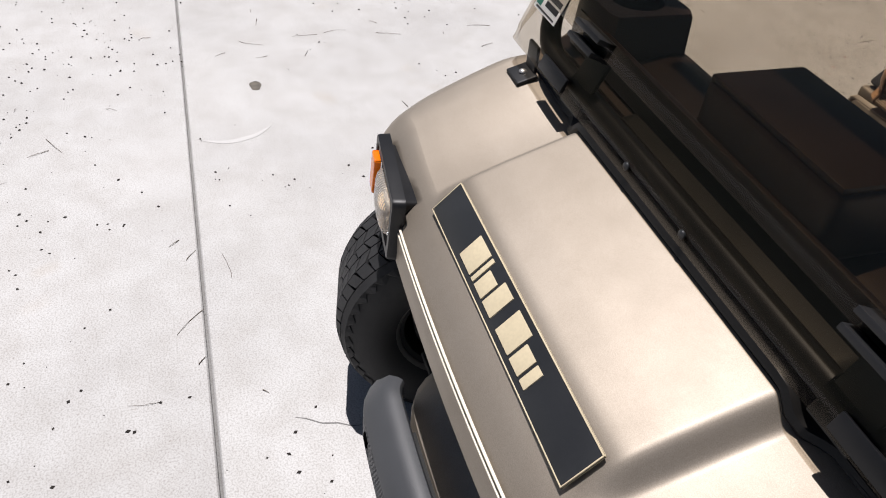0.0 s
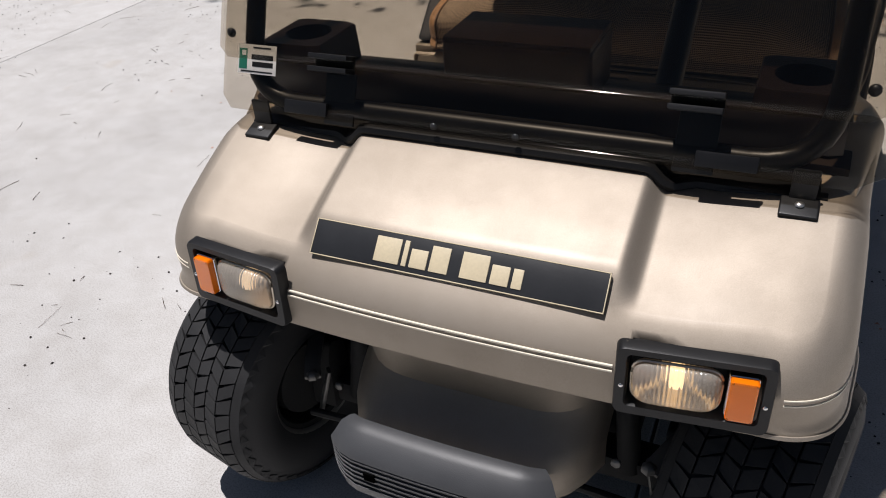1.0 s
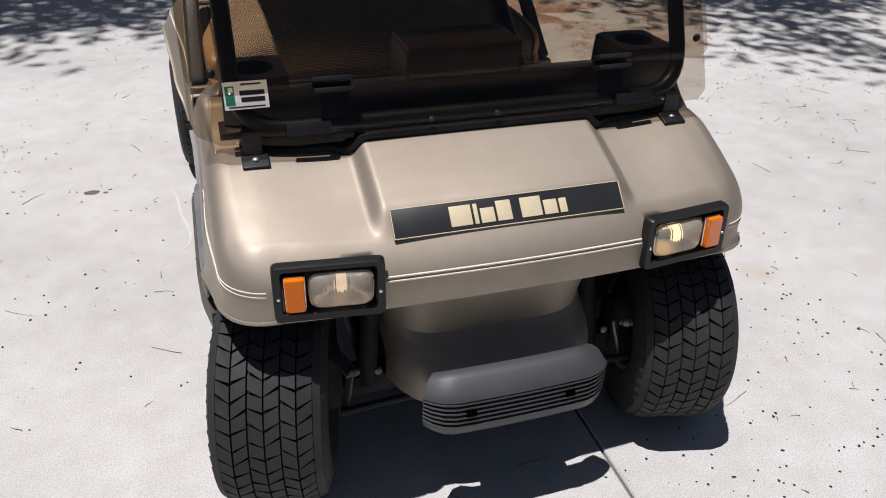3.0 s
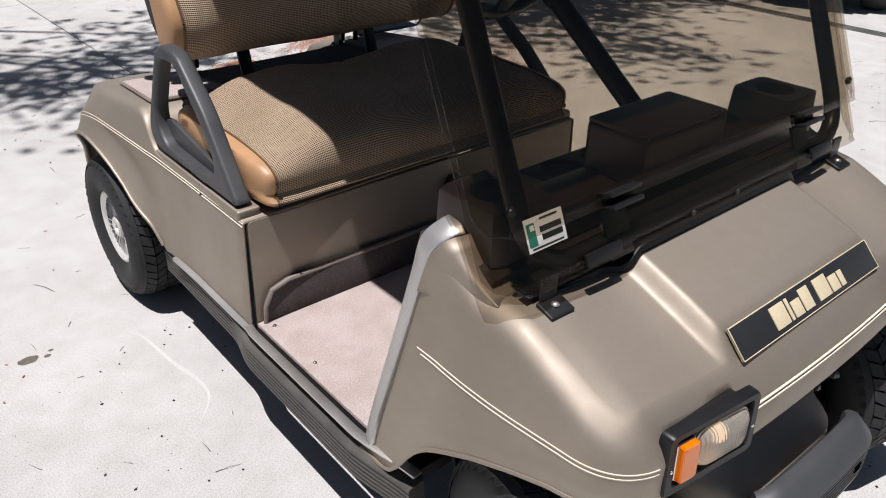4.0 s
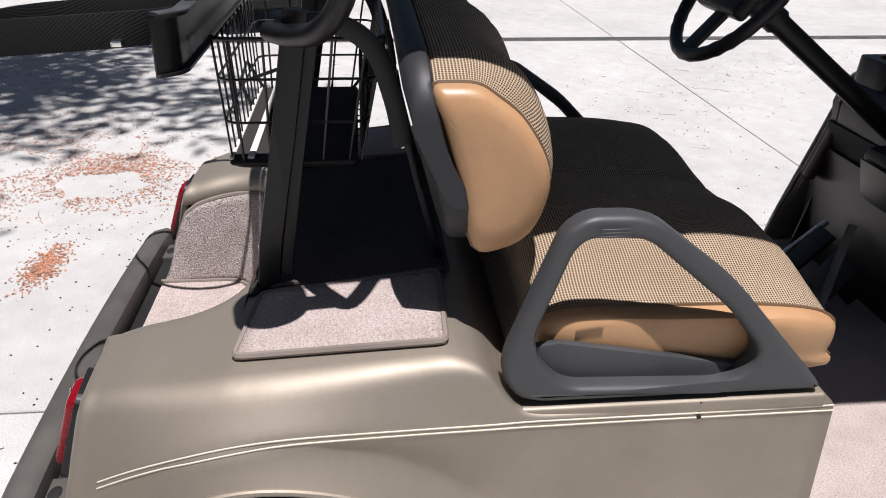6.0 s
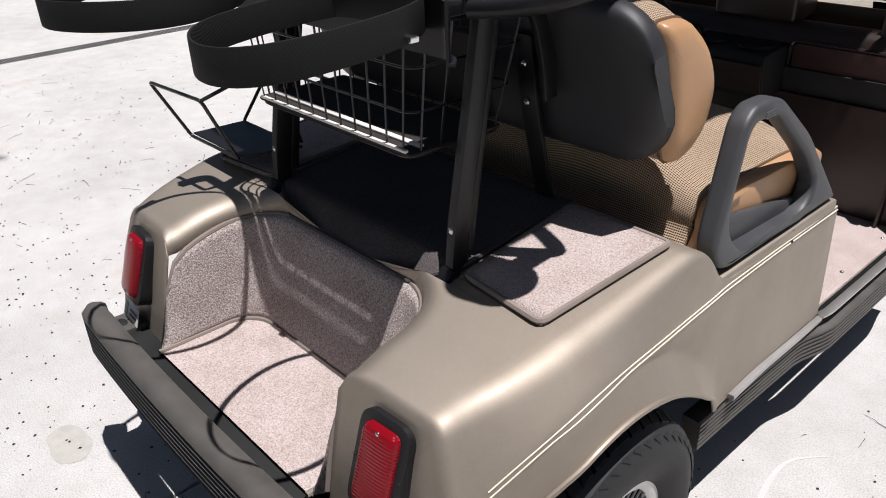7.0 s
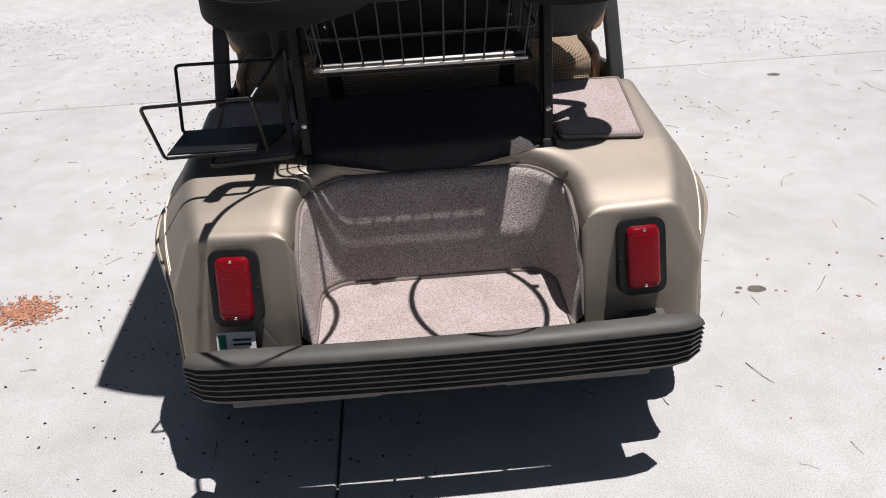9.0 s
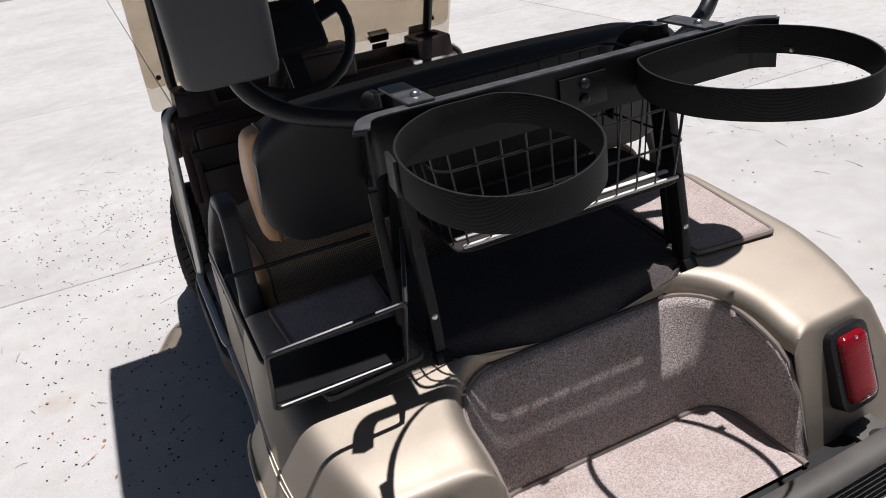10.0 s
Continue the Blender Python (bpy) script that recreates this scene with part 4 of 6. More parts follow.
for s in (-1, 1):
    wheel((s * 0.507, AXLE_R, WHEEL_R - 0.001), 0, s, True)
    wheel((s * 0.452 + 0.008, AXLE_F, WHEEL_R - 0.001), -13, s, True)


# -- running gear --
def running_gear():
    part("chassis_frame", box((0.52, 1.7, 0.09), (0, 0.05, 0.225), 0.01), CHASSIS, cart, "black steel chassis")
    part("rear_axle", tube([(-0.42, AXLE_R, WHEEL_R), (0.42, AXLE_R, WHEEL_R)], 0.035, 12), CHASSIS, cart)
    part("battery_tray", box((0.62, 0.6, 0.22), (0, 0.38, 0.30), 0.01), CHASSIS, cart)
    part("front_axle", box((0.62, 0.06, 0.05), (0, AXLE_F, 0.22), 0.008), CHASSIS, cart)
    for s in (-1, 1):
        part("shock_absorber", tube([(s * 0.262, AXLE_F - 0.02, 0.22), (s * 0.235, AXLE_F + 0.01, 0.50)], 0.020, 10), CHASSIS, cart)
        part("steering_knuckle", prism(round_poly([(AXLE_F - 0.035, 0.17), (AXLE_F + 0.035, 0.17), (AXLE_F + 0.030, 0.31), (AXLE_F - 0.015, 0.33), (AXLE_F - 0.030, 0.30)], 0.012, 3), "x", s * 0.315, s * 0.365, 0.004), CHASSIS, cart)
        part("steering_arm", sweep(smooth_path([(s * 0.350, AXLE_F - 0.005, 0.335), (s * 0.325, AXLE_F - 0.060, 0.330), (s * 0.305, AXLE_F - 0.098, 0.318)], 4), rect_section(0.030, 0.010, 0.003)), DULLSTEEL, cart, "cast steel steering arm")
        part("arm_nut", sphere_cap(0.013, (1, 1, 0.8), (s * 0.303, AXLE_F - 0.100, 0.326), seg=6), DULLSTEEL, cart)
        part("brake_link", sweep([(s * 0.300, AXLE_F - 0.055, 0.30), (s * 0.322, AXLE_F - 0.075, 0.20)], rect_section(0.018, 0.007, 0.002)), DULLSTEEL, cart)
        part("leaf_bolt", sphere_cap(0.009, (1, 0.7, 1), (s * 0.252, AXLE_F - 0.095, 0.312), seg=6), DULLSTEEL, cart)
        part("tie_rod", tube([(s * 0.33, AXLE_F - 0.09, 0.215), (0, AXLE_F - 0.09, 0.235)], 0.008, 8), CHASSIS, cart)
        part("inner_liner", prism([(-1.0, 0.52), (-0.60, 0.52), (-0.56, 0.2), (-0.66, 0.2), (-0.70, 0.40), (-0.9, 0.44)], "x", s * 0.205, s * 0.197), CHASSIS, cart)
    part("splash_panel", box((0.95, 0.012, 0.46), (0, -0.585, 0.45), 0.003, rot=Matrix.Rotation(radians(-14), 4, "X")), CHASSIS, cart)


running_gear()


# -- floor, rockers, scuff --
def floor_parts():
    f = part("floor_pan", box((1.085, 0.62, 0.03), (0, -0.275, 0.262), 0.006), CHASSIS, cart)
    bm = bmesh.new()
    box((1.085, 0.555, 0.012), (0, -0.262, 0.285), 0.004, bm=bm)
    part("floor_carpet", bm, CARPET, cart, "pinkish beige carpet on the floorboard")
    # the carpet turned up against the seat box, with a bound edge
    top = [(-0.525, 0.285), (-0.520, 0.335), (-0.500, 0.372), (-0.455, 0.386), (0.455, 0.386), (0.500, 0.372), (0.520, 0.335), (0.525, 0.285)]
    part("scuff_carpet", prism([(x, z) for x, z in top], "y", 0.004, 0.018, 0.002), DARKSHADECARPET, cart, "dark carpet turned up against the seat box")
    part("scuff_binding", tube([(x, 0.004, z) for x, z in top], 0.006, 8), PIPING, cart)
    for s in (-1, 1):
        # ribbed rocker, bowed outwards by the floor opening
        def bow(y):
            return 0.553 + 0.026 * smoothstep(0.12, -0.02, y) * smoothstep(-0.62, -0.42, y)
        ys = [-0.60 + 1.12 * k / 36 for k in range(37)]
        z = -0.004
        sec = [(-0.03, 0.0), (0.006, 0.0)]
        for k in range(6):
            sec += [(0.010, z), (0.010, z - 0.0065), (0.005, z - 0.008), (0.005, z - 0.010)]
            z -= 0.0112
        sec += [(0.0, z - 0.004), (-0.03, z - 0.004)]
        path = [(s * bow(y), y, 0.262 + 0.012 * smoothstep(0.0, 0.5, y)) for y in ys]
        r = part("rocker_panel", sweep(path, [(-p[0] if s < 0 else p[0], p[1]) for p in sec]), BUMPER, cart, "ribbed black plastic rocker panel")
        part("sill_strip", sweep([(s * (bow(y) - 0.012), y, 0.287) for y in ys if y < 0.03], rect_section(0.022, 0.006, 0.002)), ALLOY, r, "aluminium sill strip")
        part("sill_strip", sweep([(s * (wall_x(y, 0.3) + 0.007), y, 0.279 + 0.010 * smoothstep(0.0, 0.5, y)) for y in ys if 0.02 < y < 0.455], rect_section(0.014, 0.012, 0.003)), TRIM, r)
        for y in (-0.45, -0.2, -0.02):
            part("sill_screw", sphere_cap(0.005, (1, 1, 0.5), (s * 0.515, y, 0.292)), CHROME, r)


floor_parts()


# -- seat --
def section_loop(points, per=5):
    return [tuple(p) for p in smooth_path([(0, *p) for p in points], per, True)]


def seat_cushion():
    sec = [(0.030, 0.580), (0.004, 0.610), (-0.004, 0.645), (0.006, 0.682), (0.045, 0.709), (0.14, 0.727), (0.28, 0.734), (0.39, 0.744), (0.445, 0.733), (0.468, 0.700), (0.472, 0.640), (0.460, 0.580)]
    loop = section_loop(sec, 4)
    cy, cz = 0.235, 0.64
    def end_z(x, z):
        return z if z < cz else cz + (z - cz) * (1 - 0.42 * smoothstep(0.28, 0.49, abs(x)) ** 1.5)
    S = empty("seat_cushion")
    S.parent = cart
    S["label"] = "bench seat cushion in tan vinyl with a woven mesh cover"
    rows = []
    n = 44
    for k in range(n + 1):
        x = 0.462 * (2 * k / n - 1)
        e = 1 - 0.012 * smoothstep(0.42, 0.462, abs(x))
        row = []
        for _, y, z in loop:
            up = smoothstep(0.64, 0.70, z)
            dz = up * (0.004 - 0.010 * math.cos(2 * math.pi * min(abs(x), 0.46) / 0.46) - 0.008 * math.exp(-(x / 0.014) ** 2) + 0.0025 * math.sin(31 * x + 9 * y) * math.sin(23 * y - 5 * x) - 0.004 * math.exp(-((y - 0.20) / 0.012) ** 2) - 0.004 * math.exp(-((y - 0.33) / 0.012) ** 2))
            row.append((x, cy + (y - cy) * e, end_z(x, cz + (z - cz) * e + dz)))
        rows.append(row)
    c = part("mesh_cover", loft(rows, closed=True), MESH, S, "tan and black woven mesh cover")
    uv_arc(c, loop)
    for s in (-1, 1):
        cap = []
        for dx, e in ((0.462, 0.988), (0.474, 0.985), (0.486, 0.95), (0.493, 0.87), (0.496, 0.7), (0.497, 0.3)):
            cap.append([(s * dx, cy + (y - cy) * e, end_z(0.462, cz + (z - cz) * e - 0.006 * smoothstep(0.64, 0.70, z))) for _, y, z in loop])
        bm = loft(cap, closed=True)
        bm.verts.ensure_lookup_table()
        bm.faces.new(bm.verts[-len(loop):])
        part("side_panel", bm, VINYL, S, "tan vinyl side panel")
        part("piping", tube([(s * 0.464, cy + (y - cy) * 0.995, end_z(0.462, cz + (z - cz) * 0.995 - 0.006 * smoothstep(0.64, 0.70, z))) for _, y, z in loop if z > 0.585], 0.0030, 6), TANPIPE, S)
    # direction lever on the box front, a round plate with a knob beside it
    part("lever_plate", prism([(0.063 + 0.030 * math.cos(a), 0.478 + 0.036 * math.sin(a)) for a in [math.pi * k / 8 for k in range(16)]], "y", 0.004, 0.018, 0.002), BLACK, S, "black direction lever plate")
    part("lever_stem", tube([(0.063, 0.010, 0.480), (0.080, -0.030, 0.470)], 0.007, 8), BLACK, S)
    part("knob", sphere_cap(0.022, (0.8, 1, 1), (0.160, 0.006, 0.463), seg=12), BLACK, S, "round black knob")
    part("seat_board", box((0.93, 0.44, 0.02), (0, 0.24, 0.578), 0.004), BLACK, S)


TANPIPE = surface("brown_piping", (0.13, 0.075, 0.04), 0.5, relief=0.0)
seat_cushion()


def backrest():
    B = empty("backrest")
    B.parent = cart
    B["label"] = "tan and mesh backrest with a black plastic back shell"
    pad = [(0.556, 0.790), (0.505, 0.787), (0.462, 0.812), (0.441, 0.865), (0.441, 0.920), (0.456, 0.968), (0.488, 1.012), (0.540, 1.037), (0.595, 1.042), (0.617, 1.034), (0.606, 0.98), (0.580, 0.885)]
    loop = section_loop(pad, 4)
    cy, cz = 0.53, 0.92
    rows = []
    n = 40
    for k in range(n + 1):
        x = 0.435 * (2 * k / n - 1)
        row = []
        for _, y, z in loop:
            fr = smoothstep(0.56, 0.47, y)
            dy = fr * (-0.010 * math.cos(2 * math.pi * abs(x) / 0.435) + 0.008 * math.exp(-(x / 0.02) ** 2))
            w = max(0.0, (abs(x) - 0.33) / 0.105) ** 2
            dy += (0.026 + 0.024 * smoothstep(0.88, 1.0, z)) * w * smoothstep(0.58, 0.46, y)
            dz = -0.020 * w * smoothstep(0.97, 1.03, z)
            crown = dz + 0.014 * (1 - (abs(x) / 0.435) ** 2) * smoothstep(0.93, 1.03, z)
            row.append((x, y + dy, z + crown))
        rows.append(row)
    c = part("mesh_cover", loft(rows, closed=True), MESH, B, "tan and black woven mesh cover")
    uv_arc(c, loop)
    for s in (-1, 1):
        cap = []
        for dx, e in ((0.435, 1.0), (0.447, 0.995), (0.458, 0.95), (0.465, 0.85), (0.468, 0.65), (0.468, 0.3)):
            cap.append([(s * dx, cy + (y + (0.026 + 0.024 * smoothstep(0.88, 1.0, z)) * smoothstep(0.58, 0.46, y) - 0.010 * smoothstep(0.56, 0.47, y) - cy) * e, cz + (z - 0.020 * smoothstep(0.97, 1.03, z) - cz) * e) for _, y, z in loop])
        bm = loft(cap, closed=True)
        bm.verts.ensure_lookup_table()
        bm.faces.new(bm.verts[-len(loop):])
        part("side_panel", bm, VINYL, B, "tan vinyl side panel")
        part("piping", tube([(s * 0.437, y + (0.026 + 0.024 * smoothstep(0.88, 1.0, z)) * smoothstep(0.58, 0.46, y) - 0.010 * smoothstep(0.56, 0.47, y), z - 0.020 * smoothstep(0.97, 1.03, z)) for _, y, z in loop], 0.0035, 6, True), TANPIPE, B)
    shell = [(0.556, 0.788), (0.576, 0.780), (0.597, 0.792), (0.620, 0.872), (0.641, 0.955), (0.656, 1.018), (0.648, 1.040), (0.622, 1.046), (0.612, 1.015), (0.600, 0.95), (0.576, 0.86)]
    loop2 = section_loop(shell, 3)
    rows = []
    for k in range(61):
        u = math.sin(math.pi / 2 * (2 * k / 60 - 1))
        x = 0.462 * u
        e = 1 - 0.62 * (1 - math.sqrt(1 - min(0.985, max(0.0, (abs(u) - 0.80) / 0.20) ** 2)))
        cr = 0.014 * (1 - u * u)
        rows.append([(x, 0.585 + (y - 0.585) * (1 - 0.18 * max(0, (abs(u) - 0.80) / 0.20) ** 2.2), 0.92 + (z - 0.92) * e + cr * smoothstep(0.9, 1.05, z)) for _, y, z in loop2])
    bm = loft(rows, closed=True)
    bm.verts.ensure_lookup_table()
    m = len(loop2)
    bm.faces.new(bm.verts[:m])
    bm.faces.new(bm.verts[-m:])
    part("back_shell", bm, SHELL, B, "dark grey moulded plastic back shell")
    for x in (-0.215, 0.215):
        part("back_bracket", sweep([(x, 0.585, 0.655), (x, 0.602, 0.72), (x, 0.622, 0.80), (x, 0.640, 0.88), (x, 0.655, 0.98)], rect_section(0.038, 0.010, 0.002), up=(0, 1, 0)), GLOSS, B)
        for z in (0.86, 0.93):
            part("bracket_bolt", sphere_cap(0.006, (1, 0.7, 1), (x, 0.662 - (0.98 - z) * 0.15, z)), CHROME, B)


backrest()


def hip_restraint(sign, tall):
    outer = [(0.030, 0.580), (0.195, 0.764), (0.318, 0.858), (0.352, 0.868), (0.418, 0.869), (0.452, 0.846), (0.524, 0.662), (0.528, 0.626), (0.505, 0.592), (0.470, 0.581)]
    inner = [(0.150, 0.645), (0.205, 0.715), (0.328, 0.818), (0.346, 0.826), (0.414, 0.828), (0.430, 0.812), (0.476, 0.690), (0.468, 0.652), (0.432, 0.612), (0.190, 0.602)]
    outer, inner = ([(y, 0.574 + (z - 0.574) * tall) for y, z in p] for p in (outer, inner))
    H = empty("hip_restraint")
    H.parent = cart
    H["label"] = "dark grey moulded plastic hip restraint hoop"
    xo, xi = 0.543, 0.502
    def grow(poly, by):
        c = Vector((0.31, 0.70))
        out = []
        n = len(poly)
        for i in range(n):
            a, p, b = Vector(poly[i - 1]), Vector(poly[i]), Vector(poly[(i + 1) % n])
            d = ((p - a).normalized() + (b - p).normalized()).normalized()
            nrm = Vector((-d.y, d.x))
            if nrm.dot(p - c) < 0:
                nrm = -nrm
            out.append(tuple(p + nrm * by))
        return out
    o0, i0 = round_poly(outer, 0.035, 6), round_poly(inner, 0.030, 6)
    ring = []
    for k in range(5):
        a = math.pi / 2 * k / 4
        ring.append((xi + 0.010 * (1 - math.sin(a)), grow(o0, -0.004 - 0.010 * (1 - math.cos(a)))))
    for k in range(5):
        a = math.pi / 2 * k / 4
        ring.append((xi + 0.010 * (1 - math.cos(a)), grow(i0, 0.015 - 0.010 * math.sin(a))))
    for k in range(5):
        a = math.pi / 2 * k / 4
        ring.append((xo - 0.012 * (1 - math.sin(a)), grow(i0, 0.005 + 0.010 * (1 - math.cos(a)))))
    for k in range(5):
        a = math.pi / 2 * k / 4
        ring.append((xo - 0.010 * (1 - math.cos(a)), grow(o0, -0.014 + 0.010 * math.sin(a))))
    ring.append(ring[0])
    bm = loft([[(sign * (x - 0.075 * max(0, z - 0.60)), y, z) for y, z in p] for x, p in ring], closed=True)
    bmesh.ops.remove_doubles(bm, verts=bm.verts, dist=1e-5)
    part("hoop", bm, GREY, H)
    part("inner_ledge", prism([(0.12, 0.580), (0.48, 0.580), (0.485, 0.574 + 0.086 * tall), (0.44, 0.574 + 0.092 * tall), (0.16, 0.574 + 0.040 * tall)], "x", sign * 0.498, sign * 0.512, 0.004), GREY, H)
    for k in range(3):
        part("grip_rib", box((0.002, 0.040, 0.0025), (sign * 0.5325, 0.385, 0.574 + 0.268 * tall + 0.005 * k), 0.0006, 1), GREY, H)


for s in (-1, 1):
    part("seat_box_ledge", box((0.058, 0.505, 0.024), (s * 0.518, 0.288, 0.5665), 0.007, 3), PAINT, rear_body, "painted ledge under the hip restraint")
    hip_restraint(s, 1.0 if s < 0 else 0.90)


# -- dash --
def dash():
    D = empty("dashboard")
    D.parent = cart
    D["label"] = "dark brown plastic dashboard with cup holders and a raised centre box"
    sec = [(-0.72, 0.752), (-0.66, 0.775), (-0.60, 0.786), (-0.565, 0.782), (-0.545, 0.765), (-0.535, 0.72), (-0.545, 0.66), (-0.555, 0.63), (-0.60, 0.60), (-0.70, 0.62)]
    rows = []
    for k in range(31):
        u = 2 * k / 30 - 1
        x = 0.492 * u
        e = 1 - 0.06 * smoothstep(0.9, 1.0, abs(u))
        rows.append([(x, y, 0.70 + (z - 0.70) * e) for y, z in sec])
    bm = loft(rows, closed=True)
    bm.verts.ensure_lookup_table()
    bm.faces.new(bm.verts[: len(sec)])
    bm.faces.new(bm.verts[-len(sec):])
    part("dash_body", bm, BROWN, D)
    part("lower_panel", prism([(-0.50, 0.60), (0.50, 0.60), (0.505, 0.29), (-0.505, 0.29)], "y", -0.545, -0.53, 0.004), BROWN, D)
    for s in (-1, 1):
        # open glove tray with a rounded frame
        fr = round_poly([(s * 0.14, 0.640), (s * 0.455, 0.640), (s * 0.455, 0.745), (s * 0.14, 0.745)], 0.022, 4)
        part("glovebox_frame", tube([(x, -0.532 - 0.1 * abs(z - 0.72), z) for x, z in fr], 0.005, 6, True), BROWN, D)
        part("glovebox_recess", prism(round_poly([(s * 0.15, 0.648), (s * 0.447, 0.648), (s * 0.447, 0.738), (s * 0.15, 0.738)], 0.018, 4), "y", -0.54, -0.531, 0.002), MAROON if s < 0 else BROWN, D)
        # end box with a round cup hole
        cup = bmesh.new()
        n = 28
        out_sq = []
        for i in range(n):
            a = 2 * math.pi * (i + 0.5) / n
            r = min(0.062 / max(1e-6, abs(math.cos(a))), 0.070 / max(1e-6, abs(math.sin(a))))
            out_sq.append((r * math.cos(a), r * math.sin(a)))
        circ = [(0.042 * math.cos(2 * math.pi * (i + 0.5) / n), 0.042 * math.sin(2 * math.pi * (i + 0.5) / n)) for i in range(n)]
        rows = [[(s * 0.415 + x * 1.06, -0.635 + y * 1.06, 0.76) for x, y in out_sq], [(s * 0.415 + x, -0.635 + y, 0.842) for x, y in out_sq], [(s * 0.415 + x * 0.96, -0.635 + y * 0.96, 0.846) for x, y in out_sq], [(s * 0.415 + x, -0.635 + y, 0.846) for x, y in circ], [(s * 0.415 + x * 0.9, -0.635 + y * 0.9, 0.775) for x, y in circ]]
        loft(rows, bm=cup, closed=True)
        part("cup_holder", cup, BROWN, D)
    part("centre_box", box((0.245, 0.138, 0.095), (0.0, -0.632, 0.828), 0.012, 3), BROWN, D, "raised dark brown lidded centre box")
    part("centre_box_lid", box((0.240, 0.133, 0.010), (0.0, -0.632, 0.877), 0.004, 2), BROWN, D)
    part("tray_wall", box((0.90, 0.010, 0.06), (0, -0.705, 0.79), 0.003), BROWN, D)
    # cup holder console that hangs from the dash
    bm = prism([(-0.555, 0.60), (-0.555, 0.735), (-0.405, 0.722), (-0.398, 0.702), (-0.425, 0.595)], "x", -0.135, 0.125, 0.008, 2)
    part("console", bm, BLACK, D, "black drink holder console")
    for x in (-0.070, 0.060):
        part("drink_well", lathe_z((x, -0.475), [(0.728, 0.052), (0.735, 0.048), (0.733, 0.044), (0.66, 0.040)]), GLOSS, D)
    part("console_edge", box((0.25, 0.006, 0.085), (-0.005, -0.404, 0.655), 0.003, 2, Matrix.Rotation(radians(-14), 4, "X")), BROWN, D, "dark brown front panel of the drink holder")
    for s in (-1, 1):
        line = [(-0.628, 0.792), (-0.603, 0.70), (-0.575, 0.60), (-0.540, 0.48), (-0.505, 0.36), (-0.488, 0.285)]
        tr = smooth_path([(s * 0.484, -0.646, 0.797), (s * 0.504, -0.636, 0.792)] + [(s * (0.528 + 0.075 * (0.79 - z)), y + 0.004, z) for y, z in [(-0.622, 0.765)] + line[1:]], 5)
        rows = []
        for k, p in enumerate(tr):
            u = k / (len(tr) - 1)
            w = 0.050 - 0.020 * u
            q = (tr[min(k + 1, len(tr) - 1)] - tr[max(k - 1, 0)]).normalized()
            across = Vector((-s * 0.36, 0.90, 0.25)).normalized()
            out = across.cross(q)
            if out.x * s < 0:
                out = -out
            rows.append([p + across * (w * a) + out * b for a, b in ((0.0, -0.010), (0.0, 0.001), (0.06, 0.0035), (0.5, 0.005), (0.94, 0.0035), (1.0, 0.001), (1.0, -0.008))])
        solidify(part("edge_trim", loft(rows), TRIM, D, "aluminium edge trim"), 0.002)
        for off, hi in ((0.020, 0.772), (0.044, 0.762)):
            tr2 = smooth_path([(s * (0.503 + 0.05 * (0.79 - z) - off), y + 0.030 + off * 0.3, min(z, hi)) for y, z in line[:3] + [(-0.548, 0.51)]], 5)
            part("inner_trim", sweep(tr2, rect_section(0.024, 0.030, 0.008), up=(0, -1, 0.1)), MAROON, D, "maroon plastic inner trim")
        part("side_liner", prism([(-0.63, 0.77), (-0.56, 0.6), (-0.495, 0.29), (-0.56, 0.29), (-0.70, 0.6), (-0.72, 0.74)], "x", s * 0.470, s * 0.478, 0.002), BROWN, D)
    # key plate, small lever
    part("switch_plate", box((0.05, 0.006, 0.06), (0.10, -0.532, 0.70), 0.002), BLACK, D)


def lathe_z(at, profile, n=24):
    bm = bmesh.new()
    rings = [[bm.verts.new((at[0] + r * math.cos(2 * math.pi * k / n), at[1] + r * math.sin(2 * math.pi * k / n), z)) for k in range(n)] for z, r in profile]
    for A, B in zip(rings, rings[1:]):
        for k in range(n):
            bm.faces.new((A[k], A[(k + 1) % n], B[(k + 1) % n], B[k]))
    bm.faces.new(rings[-1])
    return bm


dash()


# painted shoulder that rises from the cowl to the trimmed edge of the footwell
for s in (-1, 1):
    crest = smooth_path([(0.455, -0.652, 0.796), (0.490, -0.650, 0.799), (0.518, -0.640, 0.794), (0.531, -0.622, 0.770), (0.535, -0.608, 0.735), (0.538, -0.594, 0.690)], 5)
    rows = []
    for p in crest:
        x = min(p.x, 0.505)
        q = Vector((x, -0.745, cowl_top(x, -0.745) - 0.003))
        rows.append([(s * v.x, v.y, v.z - 0.010 * math.sin(math.pi * k / 6)) for k in range(7) for v in [p.lerp(q, k / 6)]])
    solidify(part("cowl_shoulder", loft(rows), PAINT, cowl), 0.003, -1)


